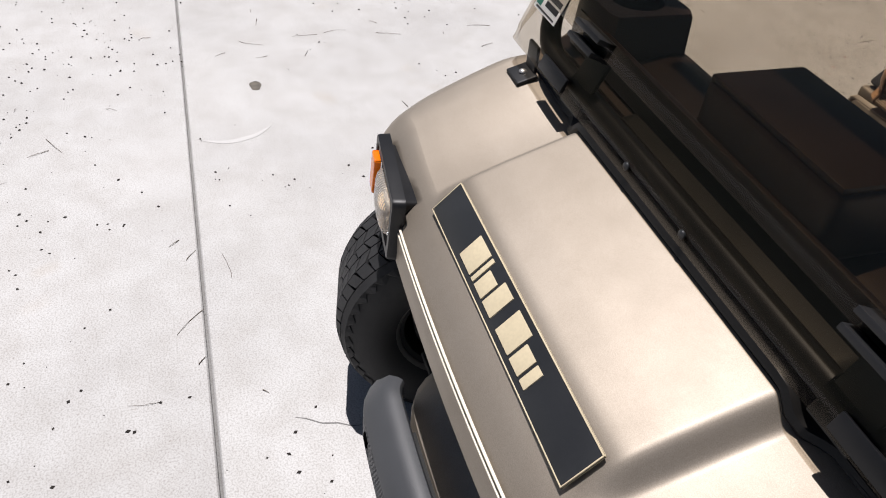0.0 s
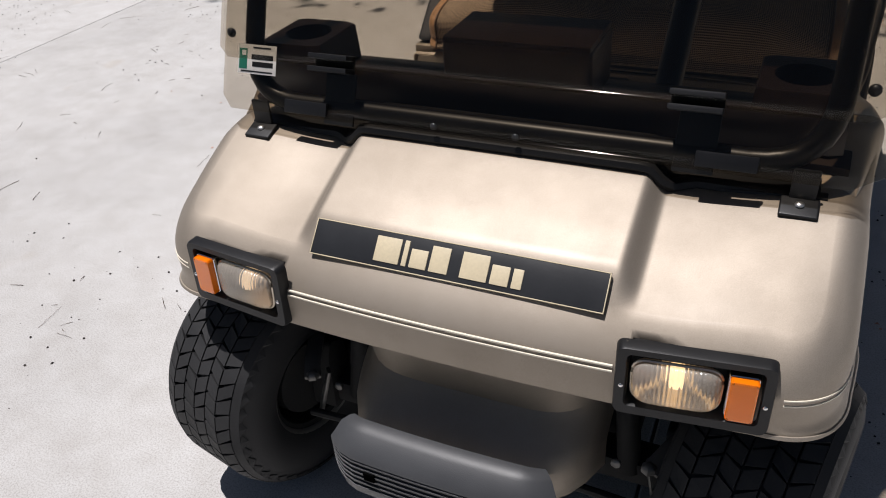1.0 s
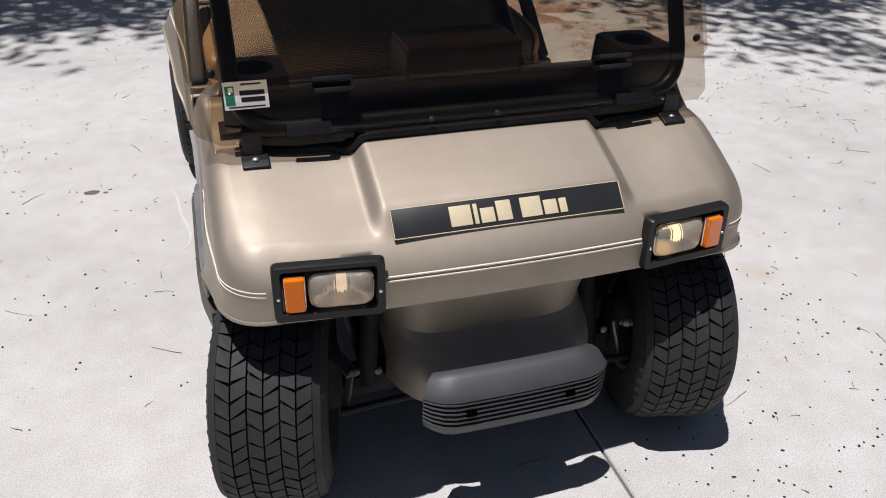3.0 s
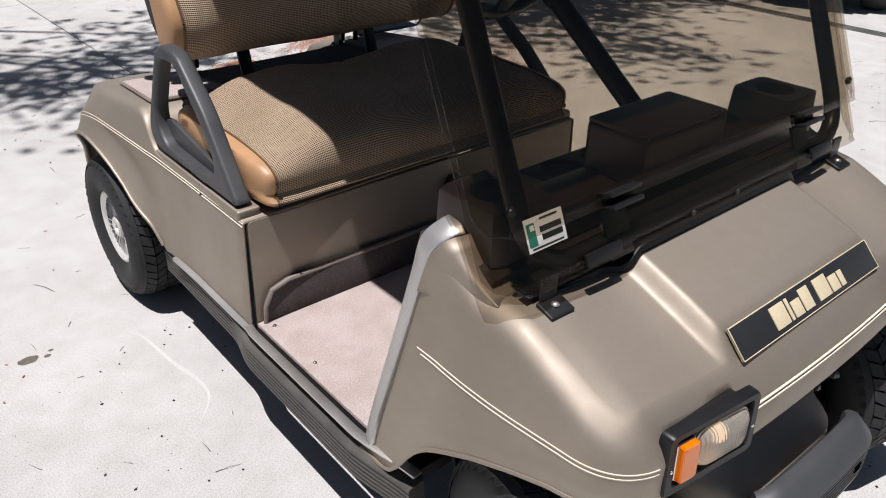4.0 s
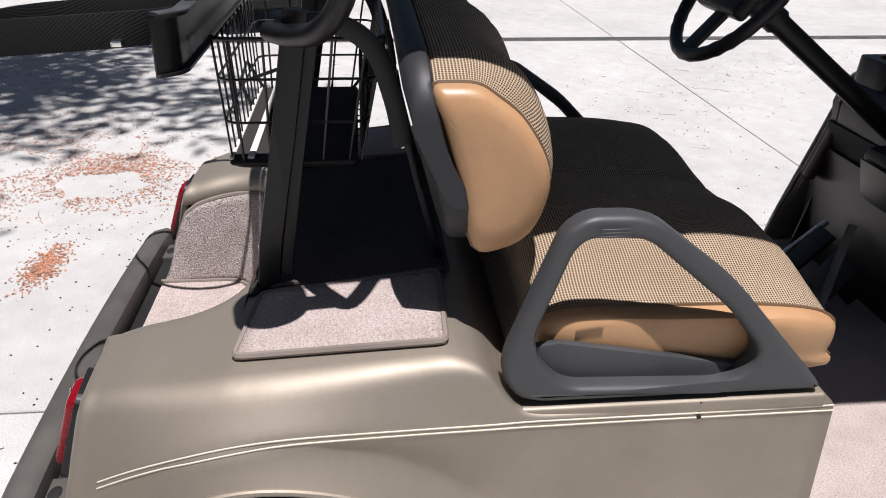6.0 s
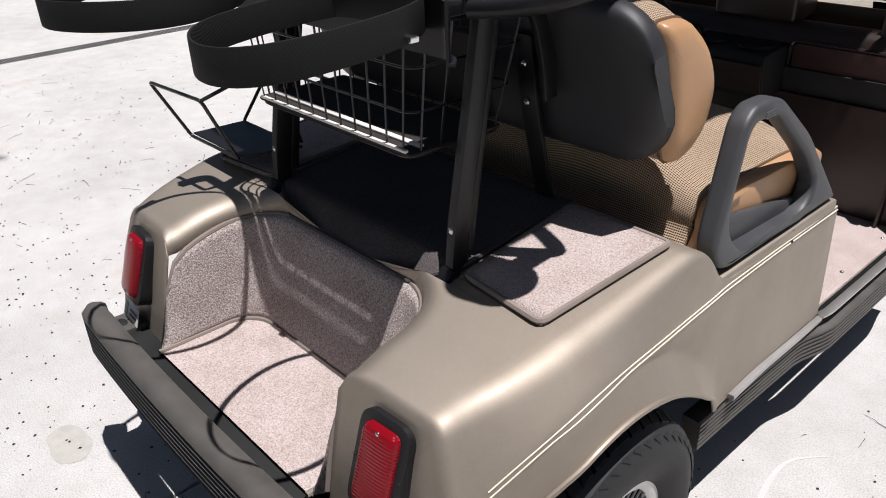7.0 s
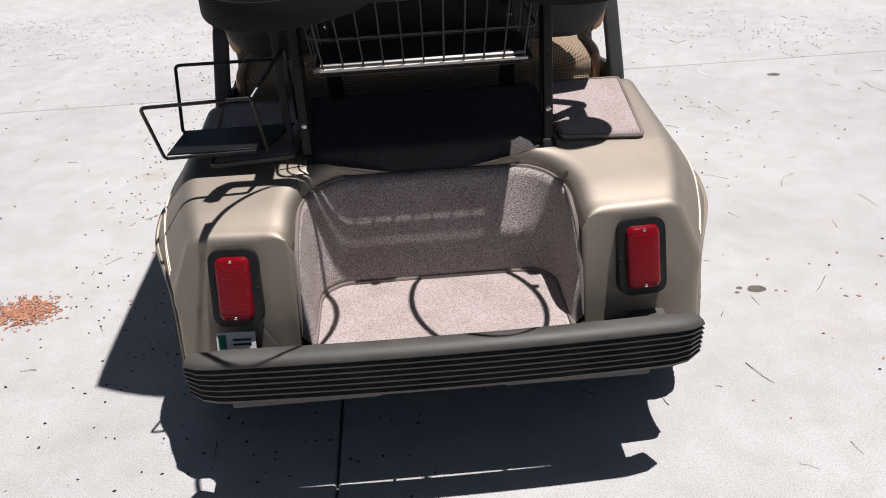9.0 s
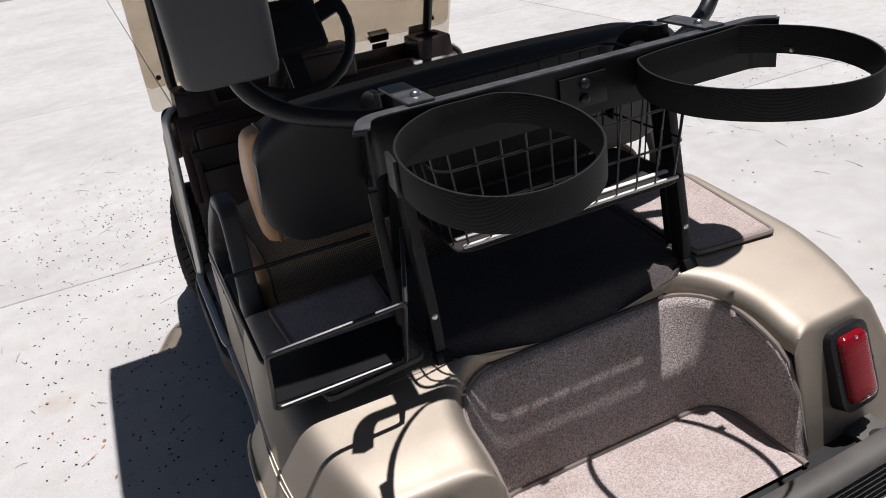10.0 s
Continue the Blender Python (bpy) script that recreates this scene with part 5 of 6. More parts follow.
def pedals():
    P = empty("pedal_set")
    P.parent = cart
    P["label"] = "black accelerator and brake pedals on the floor"
    part("brake_pedal", box((0.10, 0.10, 0.012), (0.16, -0.43, 0.375), 0.004, rot=Matrix.Rotation(radians(-52), 4, "X")), BLACK, P)
    part("accelerator", box((0.07, 0.15, 0.012), (0.29, -0.43, 0.375), 0.004, rot=Matrix.Rotation(radians(-48), 4, "X")), BLACK, P)
    part("pedal_arm", sweep([(0.16, -0.44, 0.36), (0.16, -0.50, 0.30)], rect_section(0.012, 0.03, 0.003)), BLACK, P)
    part("pedal_arm", sweep([(0.335, -0.36, 0.31), (0.335, -0.50, 0.44)], rect_section(0.012, 0.016, 0.003)), ALLOY, P)
    # slanted pedal bar that rises from the floor towards the console
    part("pedal_bar", sweep([(0.172, -0.455, 0.505), (0.130, -0.410, 0.405), (0.083, -0.362, 0.305)], rect_section(0.020, 0.010, 0.002)), DULLSTEEL, P, "dull grey steel pedal bar")
    part("pedal_bar_foot", box((0.045, 0.04, 0.016), (0.081, -0.358, 0.298), 0.005), BLACK, P)


pedals()


# -- steering --
def steering():
    S = empty("steering_wheel")
    C = Vector((0.205, -0.082, 1.050))
    down = Vector((0, -0.80, -0.60)).normalized()
    S.matrix_world = Matrix.Translation(C) @ (-down).to_track_quat("Z", "Y").to_matrix().to_4x4()
    S.parent = cart
    S["label"] = "black padded steering wheel with a clip on its hub"
    R = 0.170
    bm = bmesh.new()
    n, m = 64, 12
    rings = []
    for i in range(n):
        a = 2 * math.pi * i / n
        grip = 0.0145 + 0.0010 * math.cos(28 * a)
        rings.append([bm.verts.new(((R + grip * math.cos(t)) * math.cos(a), (R + grip * math.cos(t)) * math.sin(a), grip * math.sin(t))) for t in [2 * math.pi * k / m for k in range(m)]])
    for i in range(n):
        for k in range(m):
            bm.faces.new((rings[i][k], rings[i][(k + 1) % m], rings[(i + 1) % n][(k + 1) % m], rings[(i + 1) % n][k]))
    part("rim", bm, BLACK, S)
    for a in (20, 160, 270):
        a = radians(a)
        part("spoke", sweep([(0.04 * math.cos(a), 0.04 * math.sin(a), -0.012), (0.168 * math.cos(a), 0.168 * math.sin(a), 0)], rect_section(0.05, 0.012, 0.004)), BLACK, S)
    part("hub_pad", box((0.20, 0.15, 0.035), (0, 0.01, 0.004), 0.014, 3), BLACK, S)
    part("score_clip", box((0.09, 0.012, 0.018), (0, 0.065, 0.026), 0.004), GLOSS, S)
    part("column_collar", tube([C + down * 0.02, C + down * 0.12], 0.029, 16), BLACK, cart)
    part("steering_column", tube([C + down * 0.10, C + down * 0.62], 0.0235, 16), GLOSS, cart, "black steering column tube")


steering()


# -- windshield --
WS0 = Vector((0, -0.800, 0.752))
WS_UP = Vector((0, 0.403, 0.915)).normalized()
WS_N = Vector((0, -0.915, 0.403)).normalized()


def ws(x, h, d=0.0):
    """A point on the windshield: across, up the slope, and out of its face."""
    wrap = max(0, abs(x) - 0.478)
    return Vector((x, 0, 0)) + WS0 + WS_UP * h + WS_N * (d - 11.0 * wrap * wrap)


def windshield():
    W = empty("windshield")
    W.parent = cart
    W["label"] = "smoked acrylic fold-down windshield on black posts"
    def pane(h0, h1, half, d=0.0):
        xs = [half * math.sin(math.pi / 2 * (2 * k / 44 - 1)) for k in range(45)]
        rows = []
        hs = [h0 + (h1 - h0) * k / 24 for k in range(25)]
        r = 0.050
        for h in hs:
            row = []
            cut = 0.0
            if h - h0 < r:
                cut = r - math.sqrt(max(0, r * r - (r - (h - h0)) ** 2))
            for x in xs:
                row.append(ws(x * (half - cut) / half, h, d))
            rows.append(row)
        return loft(rows)
    solidify(part("lower_pane", pane(0.008, 0.50, 0.540), ACRYLIC, W, "smoked acrylic lower pane"), 0.0045, 0)
    # the upper half is folded down over the lower one and held in the clips
    solidify(part("upper_pane", pane(0.094, 0.50, 0.540, 0.014), ACRYLIC, W, "smoked acrylic upper pane, folded down"), 0.0045, 0)
    for x in (-0.3, 0.0, 0.3):
        part("pane_hinge", box((0.06, 0.024, 0.022), tuple(ws(x, 0.503, 0.007)), 0.004, 2, Matrix.Rotation(radians(-23.8), 4, "X")), BLACK, W)
    # black tube frame behind the pane, bent round at the foot
    frame_pts = [ws(-0.462, 1.05, -0.020), ws(-0.462, 0.030, -0.020), ws(0.462, 0.030, -0.020), ws(0.462, 1.05, -0.020)]
    part("post_frame", tube(bent_path(frame_pts, 0.10, 8), 0.0165, 12, up=(0, 1, 0.3)), GLOSS, W, "black tubular windshield post")
    for s in (-1, 1):
        for h in (0.135, 0.44, 0.9):
            part("post_bolt", sphere_cap(0.0085, (1, 0.8, 1), tuple(ws(s * 0.494, h, 0.006))), BLACK, W)
        # clips that catch the folded pane
        x = s * 0.280 + (0.006 if s > 0 else -0.004)
        rot = Matrix.Rotation(radians(-23.8), 4, "X")
        for dz in (0.010, -0.010):
            part("clip_jaw", box((0.072, 0.030, 0.008), tuple(ws(x, 0.100 + dz, 0.017)), 0.002, 2, rot), BLACK, W)
        part("clip_back", box((0.072, 0.008, 0.030), tuple(ws(x, 0.100, 0.005)), 0.002, 2, rot), BLACK, W)
        part("clip_strap", box((0.056, 0.006, 0.085), tuple(ws(x + 0.006, 0.044, -0.010)), 0.002, 2, rot), BLACK, W)
        part("clip_foot", box((0.082, 0.006, 0.022), tuple(ws(x + s * 0.050, 0.024, 0.006)), 0.002, 2, rot), GLOSS, W)
        # foot clamps on the cowl
        part("foot_bracket", box((0.034, 0.006, 0.055), (s * 0.438, -0.781, 0.745), 0.002), BLACK, W)
        part("foot_clamp", box((0.050, 0.036, 0.007), (s * 0.436, -0.796, 0.722), 0.003, 3, Matrix.Rotation(radians(18), 4, "X")), BLACK, W)
        part("clamp_bolt", sphere_cap(0.007, (1, 1, 0.6), (s * 0.436, -0.795, 0.7265)), ALLOY, W)
    for x in (-0.10, 0.035, 0.30):
        part("pane_rivet", sphere_cap(0.006, (1, 0.6, 1), tuple(ws(x, 0.020, 0.004))), BADGE, W)
    # rubber sill between cowl and pane
    part("cowl_seal", sweep([(x, -0.784 + 0.024 * smoothstep(0.25, 0.3, abs(x)), nose_z(-0.782) + 0.003 + 0.028 * (1 - smoothstep(0.230, 0.264, abs(x)))) for x in [0.47 * (2 * k / 60 - 1) for k in range(61)]], ring_section(0.013, 8, 0.8)), BLACK, W, "black rubber seal under the windshield")
    part("cowl_sill", loft([[(x, yy, cowl_top(abs(x), yy) + 0.004) for x in [0.46 * (2 * k / 80 - 1) for k in range(81)] for yy in [y - (0.024 * (1 - smoothstep(0.235, 0.27, abs(x))) if y < -0.77 else 0.0)]] for y in (-0.772, -0.755, -0.735, -0.715, -0.695)]), BLACK, W, "black sill under the pane")
    # sticker: white card, green picture field, unreadable writing as bars
    rot = Matrix.Rotation(radians(-23.8), 4, "X")
    def stick(name, w, h, dx, dh, mat, d):
        part(name, box((w, 0.0008, h), tuple(ws(-0.4385 + dx, 0.094 + dh, d)), 0, 1, rot), mat, W, smooth=False)
    stick("sticker", 0.078, 0.049, 0, 0, WHITE, 0.0034)
    stick("sticker_emblem", 0.016, 0.034, -0.028, 0.000, GREEN, 0.0040)
    stick("sticker_emblem_dot", 0.008, 0.008, -0.026, 0.010, WHITE, 0.0046)
    stick("sticker_bar", 0.044, 0.0085, 0.011, 0.004, BLACK, 0.0040)
    stick("sticker_bar", 0.042, 0.0085, 0.012, -0.008, BLACK, 0.0040)
    stick("sticker_bar", 0.036, 0.0025, 0.010, 0.0195, BADGE, 0.0040)
    stick("sticker_bar", 0.064, 0.0025, 0.0, -0.0205, BADGE, 0.0040)


windshield()


# -- roof --
# out of view; its dark colour is chosen to deepen the shade below
def roof():
    R = empty("roof_canopy")
    R.parent = cart
    R["label"] = "unseen roof canopy, coloured dark to deepen the cabin's shade"
    rows = []
    for k in range(23):
        v = 2 * k / 22 - 1
        y = 0.052 + 0.708 * v
        row = []
        for i in range(25):
            u = 2 * i / 24 - 1
            e = max(abs(u), abs(v)) ** 10
            row.append((0.020 + 0.553 * u * (1 - 0.015 * abs(v) ** 8), y + 0.088 * max(0.0, v) ** 4 * (1 - abs(u) ** 3), 1.83 - 0.03 * u * u - 0.015 * v * v - 0.03 * e))
        rows.append(row)
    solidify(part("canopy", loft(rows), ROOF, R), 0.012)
    return R


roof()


# -- rear supports, bag holder and baskets --
def bag_frame():
    F = empty("bag_holder")
    F.parent = cart
    F["label"] = "black steel bag holder frame with two nylon strap loops"
    for s in (-1, 1):
        x = s * 0.268
        part("rear_post", sweep([(x, 0.872, 0.625), (x, 0.862, 0.72), (x, 0.828, 0.90), (x, 0.797, 1.085)], rect_section(0.020, 0.036, 0.004), up=(0, 1, 0)), GLOSS, F, "black square steel post")
        part("front_post", sweep([(x - s * 0.004, 0.842, 0.665), (x - s * 0.004, 0.812, 0.85), (x - s * 0.004, 0.777, 1.05)], rect_section(0.014, 0.020, 0.003), up=(0, 1, 0)), GLOSS, F)
        for z in (0.712, 0.835, 0.97):
            part("post_bolt", sphere_cap(0.0085, (1, 0.8, 1), (x, 0.872 - (z - 0.64) * 0.19 + 0.018, z)), CHROME if z < 0.8 else BLACK, F)
        part("post_foot", box((0.030, 0.05, 0.05), (x, 0.885, 0.615), 0.006, 2, Matrix.Rotation(radians(35), 4, "X")), GLOSS, F)
        # arm from the post forward to the backrest, and the bent roof support
        part("back_arm", sweep(smooth_path([(x, 0.815, 1.060), (x, 0.745, 1.065), (x, 0.690, 1.030), (x, 0.660, 0.95), (x, 0.648, 0.88)], 5), rect_section(0.030, 0.012, 0.003), up=(1, 0, 0)), GLOSS, F)
        part("roof_support", tube(smooth_path([(s * 0.27, 0.835, 1.055), (s * 0.34, 0.800, 1.062), (s * 0.42, 0.755, 1.085), (s * 0.470, 0.722, 1.14), (s * 0.478, 0.70, 1.25), (s * 0.478, 0.66, 1.55), (s * 0.478, 0.62, 1.80)], 6), 0.0155, 10, up=(0, 1, 0)), GLOSS, F, "bent black roof support tube")
        part("arm_plate", box((0.042, 0.12, 0.005), (s * 0.262, 0.886, 1.1015), 0.002), SCUFFSHEEN, F, "grey steel plate between post and channel")
        part("plate_bolt", sphere_cap(0.009, (1, 1, 0.7), (s * 0.258, 0.912, 1.105)), CHROME, F)
    # the cross channel, turned back at its ends
    chan = bent_path([(0.368, 0.995, 1.068), (0.348, 0.945, 1.068), (-0.350, 0.945, 1.068), (-0.374, 0.972, 1.068)], 0.03, 6)
    part("cross_channel", sweep(chan, [(0.004, -0.052), (-0.008, -0.052), (-0.008, -0.048), (0.0, -0.048), (0.0, 0.024), (-0.0155, 0.024), (-0.0155, 0.028), (0.004, 0.028)]), GLOSS, F, "black steel cross channel")
    # added grey strip: scuffs plus the sun's sheen on the black top
    part("channel_sheen_cap", sweep([(x, y - 0.006, 1.0975) for x, y, z in chan], rect_section(0.022, 0.003, 0.001)), SCUFFSHEEN, F, "scuffed top edge of the channel, sunlit sheen put into its grey")
    part("channel_plate", box((0.085, 0.006, 0.05), (0.0, 0.953, 1.058), 0.002), GLOSS, F)
    for z in (1.046, 1.07):
        part("plate_bolt", sphere_cap(0.009, (1, 0.7, 1), (0.0, 0.958, z)), BLACK, F)
    for s in (-1, 1):
        # a hanging ring of webbing, skewed outwards, its inner side against the channel
        cx, cy, ra, rb, th, zc, gx, gy = (0.226, 1.100, 0.131, 0.164, -0.552, 1.058, 0.046, -0.080) if s > 0 else (-0.224, 1.070, 0.137, 0.176, 0.445, 1.062, -0.059, -0.064)
        loop = []
        for k in range(60):
            a = 2 * math.pi * k / 60
            x = cx + ra * math.cos(a) * math.cos(th) - rb * math.sin(a) * math.sin(th)
            y = max(0.953, cy + ra * math.cos(a) * math.sin(th) + rb * math.sin(a) * math.cos(th))
            loop.append((x, y, zc + gx * (x - cx) + gy * (y - cy) + 0.002 * math.sin(3 * a)))
        part("strap_loop", sweep(loop, rect_section(0.004, 0.046, 0.0015), closed=True), STRAP, F, "black woven nylon strap loop")
        if s > 0:
            part("buckle", box((0.006, 0.046, 0.047), (0.366, 1.080, 1.064), 0.002, 2, Matrix.Rotation(radians(-8), 4, "Z")), BLACK, F, "black plastic strap buckle")
        else:
            part("strap_clip", box((0.022, 0.014, 0.008), (-0.356, 1.020, 1.058), 0.002, 2), CHROME, F, "bright metal strap clip")
    return F


bag_frame()


def wire_basket():
    B = empty("wire_basket")
    B.parent = cart
    B["label"] = "black wire sweater basket with a shade-dark liner tray"
    x1 = 0.222
    xt = 0.25
    yb0, yb1 = 0.712, 0.918
    yt0, yt1 = 0.672, 0.926
    zb, zt = 0.835, 1.040
    def ring(z, t, r):
        a0, a1 = yb0 + (yt0 - yb0) * t, yb1 + (yt1 - yb1) * t
        x = x1 + (xt - x1) * t
        part("basket_ring", tube(bent_path([(-x, a0, z), (x, a0, z), (x, a1, z), (-x, a1, z)], 0.03, 5, True), r, 6, True), WIRE, B)
    for t, r in ((0, 0.003), (0.36, 0.0022), (0.7, 0.0022), (1.0, 0.0035)):
        ring(zb + (zt - zb) * t, t, r)
    n = 11
    for k in range(n):
        u = -0.92 + 1.84 * k / (n - 1)
        part("basket_wire", tube([(u * xt, yt0, zt), (u * x1, yb0, zb), (u * x1, yb1, zb), (u * xt, yt1, zt)], 0.0022, 5), WIRE, B)
    for k in range(5):
        v = 0.1 + 0.2 * k
        part("basket_wire", tube([(-xt, yt0 + (yt1 - yt0) * v, zt), (-x1, yb0 + (yb1 - yb0) * v, zb), (x1, yb0 + (yb1 - yb0) * v, zb), (xt, yt0 + (yt1 - yt0) * v, zt)], 0.0022, 5), WIRE, B)
    part("liner_tray", prism(round_poly([(-0.228, 0.718), (0.228, 0.718), (0.228, 0.921), (-0.228, 0.921)], 0.012, 4), "z", 0.837, 0.843, 0.002, 1), SHADEMAT, B, "carpet mat on the basket floor, shade put into its dark colour")
    # pale strips paint the sunlight along the mat's rear edge
    part("mat_sun_strip", box((0.430, 0.011, 0.005), (0, 0.888, 0.8455), 0.0015, 1), SUNSTRIP, B, "pale rear strip of the mat, sunlight put into its colour")
    part("mat_sun_strip", box((0.430, 0.007, 0.006), (0, 0.9185, 0.8445), 0.0015, 1), SUNSTRIP, B, "pale rear strip of the mat, sunlight put into its colour")
    part("liner_back", prism(round_poly([(-0.212, 0.845), (0.212, 0.845), (0.200, 0.960), (-0.15, 0.980)], 0.02, 3), "y", 0.706, 0.712, 0.001, 1), SHADEMAT, B)


# near-black colour carries the shade that fills the basket
SHADEMAT = surface("shade_dark_mat", (0.022, 0.018, 0.017), 0.95, vary=0.2, fine=400, relief=0.6)
wire_basket()


def folding_rack():
    R = empty("cooler_rack")
    R.parent = cart
    R["label"] = "folding black wire cooler rack with a flat plate"
    r = 0.004
    # plate on the outer fender, wire frames that rise from it
    part("plate", prism([(0.300, 0.792), (0.548, 0.792), (0.560, 0.920), (0.345, 0.920)], "z", 0.684, 0.688, 0.001, 1), GLOSS, R)
    part("wire_frame", tube(bent_path([(0.345, 0.925, 0.682), (0.348, 0.983, 0.822), (0.564, 0.994, 0.821), (0.565, 0.922, 0.679), (0.350, 0.922, 0.682)], 0.012, 4), r, 8), WIRE, R)
    part("wire_frame", tube(bent_path([(0.300, 0.690, 0.806), (0.568, 0.686, 0.806), (0.554, 0.794, 0.682), (0.305, 0.794, 0.684)], 0.012, 4), r, 8), WIRE, R)
    part("wire_frame", tube(bent_path([(0.348, 0.983, 0.822), (0.290, 0.850, 0.880), (0.290, 0.80, 0.70)], 0.012, 4), r, 8), WIRE, R)
    part("hinge_post", sweep([(0.312, 0.83, 0.66), (0.312, 0.80, 0.93)], rect_section(0.018, 0.006, 0.002), up=(0, 1, 0)), GLOSS, R)


folding_rack()


def sand_bottle():
    S = empty("storage_canister")
    S.parent = cart
    S["label"] = "dark plastic canister hung on a roof support"
    rows = []
    for z, e in ((1.150, 0.80), (1.154, 0.93), (1.165, 0.97), (1.22, 1.0), (1.36, 1.04), (1.375, 1.0), (1.380, 0.9)):
        rows.append([(0.484 + x * e, 0.762 + y * e, z) for x, y in round_poly([(-0.074, -0.045), (0.074, -0.045), (0.074, 0.045), (-0.074, 0.045)], 0.03, 5)])
    bm = loft(rows, closed=True)
    m = len(rows[0])
    bm.verts.ensure_lookup_table()
    bm.faces.new(bm.verts[:m])
    bm.faces.new(bm.verts[-m:])
    part("canister", bm, GREY, S)
    part("canister_clip", box((0.05, 0.05, 0.03), (0.478, 0.735, 1.20), 0.004), BLACK, S)
    # its round twin on the other support
    T = empty("storage_canister")
    T.parent = cart
    T["label"] = "round dark plastic canister hung on a roof support"
    part("canister", lathe_z((-0.478, 0.832), [(1.42, 0.050), (1.40, 0.058), (1.22, 0.058), (1.205, 0.050)]), GREY, T)
    part("canister_clip", box((0.04, 0.07, 0.03), (-0.478, 0.765, 1.25), 0.004), BLACK, T)


sand_bottle()


# -- decals on the rear --
def rear_decal():
    m = pose(0.427, 1.1915, 0.382, 19, 0, -3)
    for name, w, h, dx, dz, mat, d in (("rear_sticker", 0.080, 0.040, 0, 0, WHITE, 0), ("rear_sticker_emblem", 0.016, 0.030, 0.028, 0, GREEN, 0.0008), ("rear_sticker_bar", 0.038, 0.0045, -0.012, 0.004, BADGE, 0.0008), ("rear_sticker_bar", 0.038, 0.0045, -0.012, -0.006, BADGE, 0.0008)):
        part(name, box((w, 0.001, h), (dx, d, dz), 0, 1), mat, rear_body, smooth=False, matrix=m)


rear_decal()


# -- loose carpet mats on the rear deck --
def deck_mat(name, outline, label):
    m = empty(name)
    tagged(m, label, "floor mat", "deck mats")
    pts = round_poly(outline, 0.014, 3)
    a, b, c, d = [Vector(p) for p in outline]
    rows = []
    for k in range(13):
        p, q = a.lerp(d, k / 12), b.lerp(c, k / 12)
        rows.append([(*p.lerp(q, i / 10), deck_z(p.lerp(q, i / 10).x, p.lerp(q, i / 10).y) + 0.010) for i in range(11)])
    solidify(part("carpet_top", loft(rows), CARPET, m), 0.008)
    part("binding", tube([(x, y, deck_z(x, y) + 0.007) for x, y in pts], 0.0055, 6, True), PIPING, m)


for s, lab in ((-1, "beige carpet mat on the rear deck beside a post"), (1, "beige carpet mat on the shaded rear deck")):
    deck_mat("deck_mat", [(s * 0.285, 0.592), (s * 0.498, 0.600), (s * 0.478, 0.900), (s * 0.300, 0.880)], lab)
# this mat is coloured dark for the shade that lies on the deck
centre_mat = tagged(empty("deck_mat"), "carpet mat across the rear deck, its shade put into the colour", "floor mat", "deck mats")
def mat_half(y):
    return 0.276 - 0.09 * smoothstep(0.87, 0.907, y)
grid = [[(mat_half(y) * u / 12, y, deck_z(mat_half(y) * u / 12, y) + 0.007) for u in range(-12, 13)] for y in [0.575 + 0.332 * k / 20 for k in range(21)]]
solidify(part("carpet_top", loft(grid), DARKSHADECARPET, centre_mat), 0.006)
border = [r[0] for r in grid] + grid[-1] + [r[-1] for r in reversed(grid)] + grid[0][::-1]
part("binding", tube([p for i, p in enumerate(border) if i == 0 or (Vector(p) - Vector(border[i - 1])).length > 1e-5][:-1], 0.0045, 6, True), DARKSHADECARPET, centre_mat)


# ---- the second cart, parked beyond the drain ----
def parked_vehicle():
    V = tagged(empty("parked_golf_cart"), "dark golf cart parked beyond the drain channel", "golf cart")
    B = part("body", prism(round_poly([(-0.25, 0.16), (0.10, 0.14), (1.75, 0.15), (2.1, 0.25), (2.15, 0.62), (1.5, 0.68), (0.55, 0.62), (0.5, 0.34), (0.2, 0.34), (0.15, 0.74), (-0.12, 0.66), (-0.28, 0.42)], 0.06, 4), "y", -0.40, 0.40, 0.03, 3), GLOSS, V, "gloss black body")
    part("front_bumper", box((0.08, 0.6, 0.09), (-0.27, 0, 0.24), 0.02, 3), BLACK, V)
    part("seat", box((0.5, 0.94, 0.14), (1.0, 0, 0.74), 0.05, 4), BLACK, V)
    part("seat_back", box((0.10, 0.92, 0.30), (1.32, 0, 1.0), 0.04, 4), BLACK, V)
    part("roof", box((1.5, 1.1, 0.05), (0.85, 0, 1.82), 0.02, 3), BLACK, V)
    for x, y in ((0.18, -0.48), (0.18, 0.48), (1.55, -0.45), (1.55, 0.45)):
        part("roof_post", tube([(x, y, 0.7), (x + 0.1, y, 1.8)], 0.015, 8), BLACK, V)
    for x in (0.05, 1.70):
        for s in (-1, 1):
            w = empty("wheel")
            w.parent = V
            w.matrix_world = pose(x, s * 0.43, WHEEL_R, 0, 0, 90)
            R = WHEEL_R
            prof = [(-0.085, 0.10), (-0.108, 0.145), (-0.110, 0.18), (-0.09, 0.215), (-0.04, R), (0.04, R), (0.09, 0.215), (0.110, 0.18), (0.108, 0.145), (0.085, 0.10)]
            part("tyre", lathe(prof, 36), RUBBER, w)
            part("rim", lathe([(a * s, r) for a, r in ((0.085, 0.104), (0.07, 0.092), (0.045, 0.05), (0.06, 0.04), (0.062, 0.0001))], 24), ALLOY, w)
    V.matrix_world = pose(5.40, 1.62, 0, 0, 0, 20)
    return V


parked_vehicle()


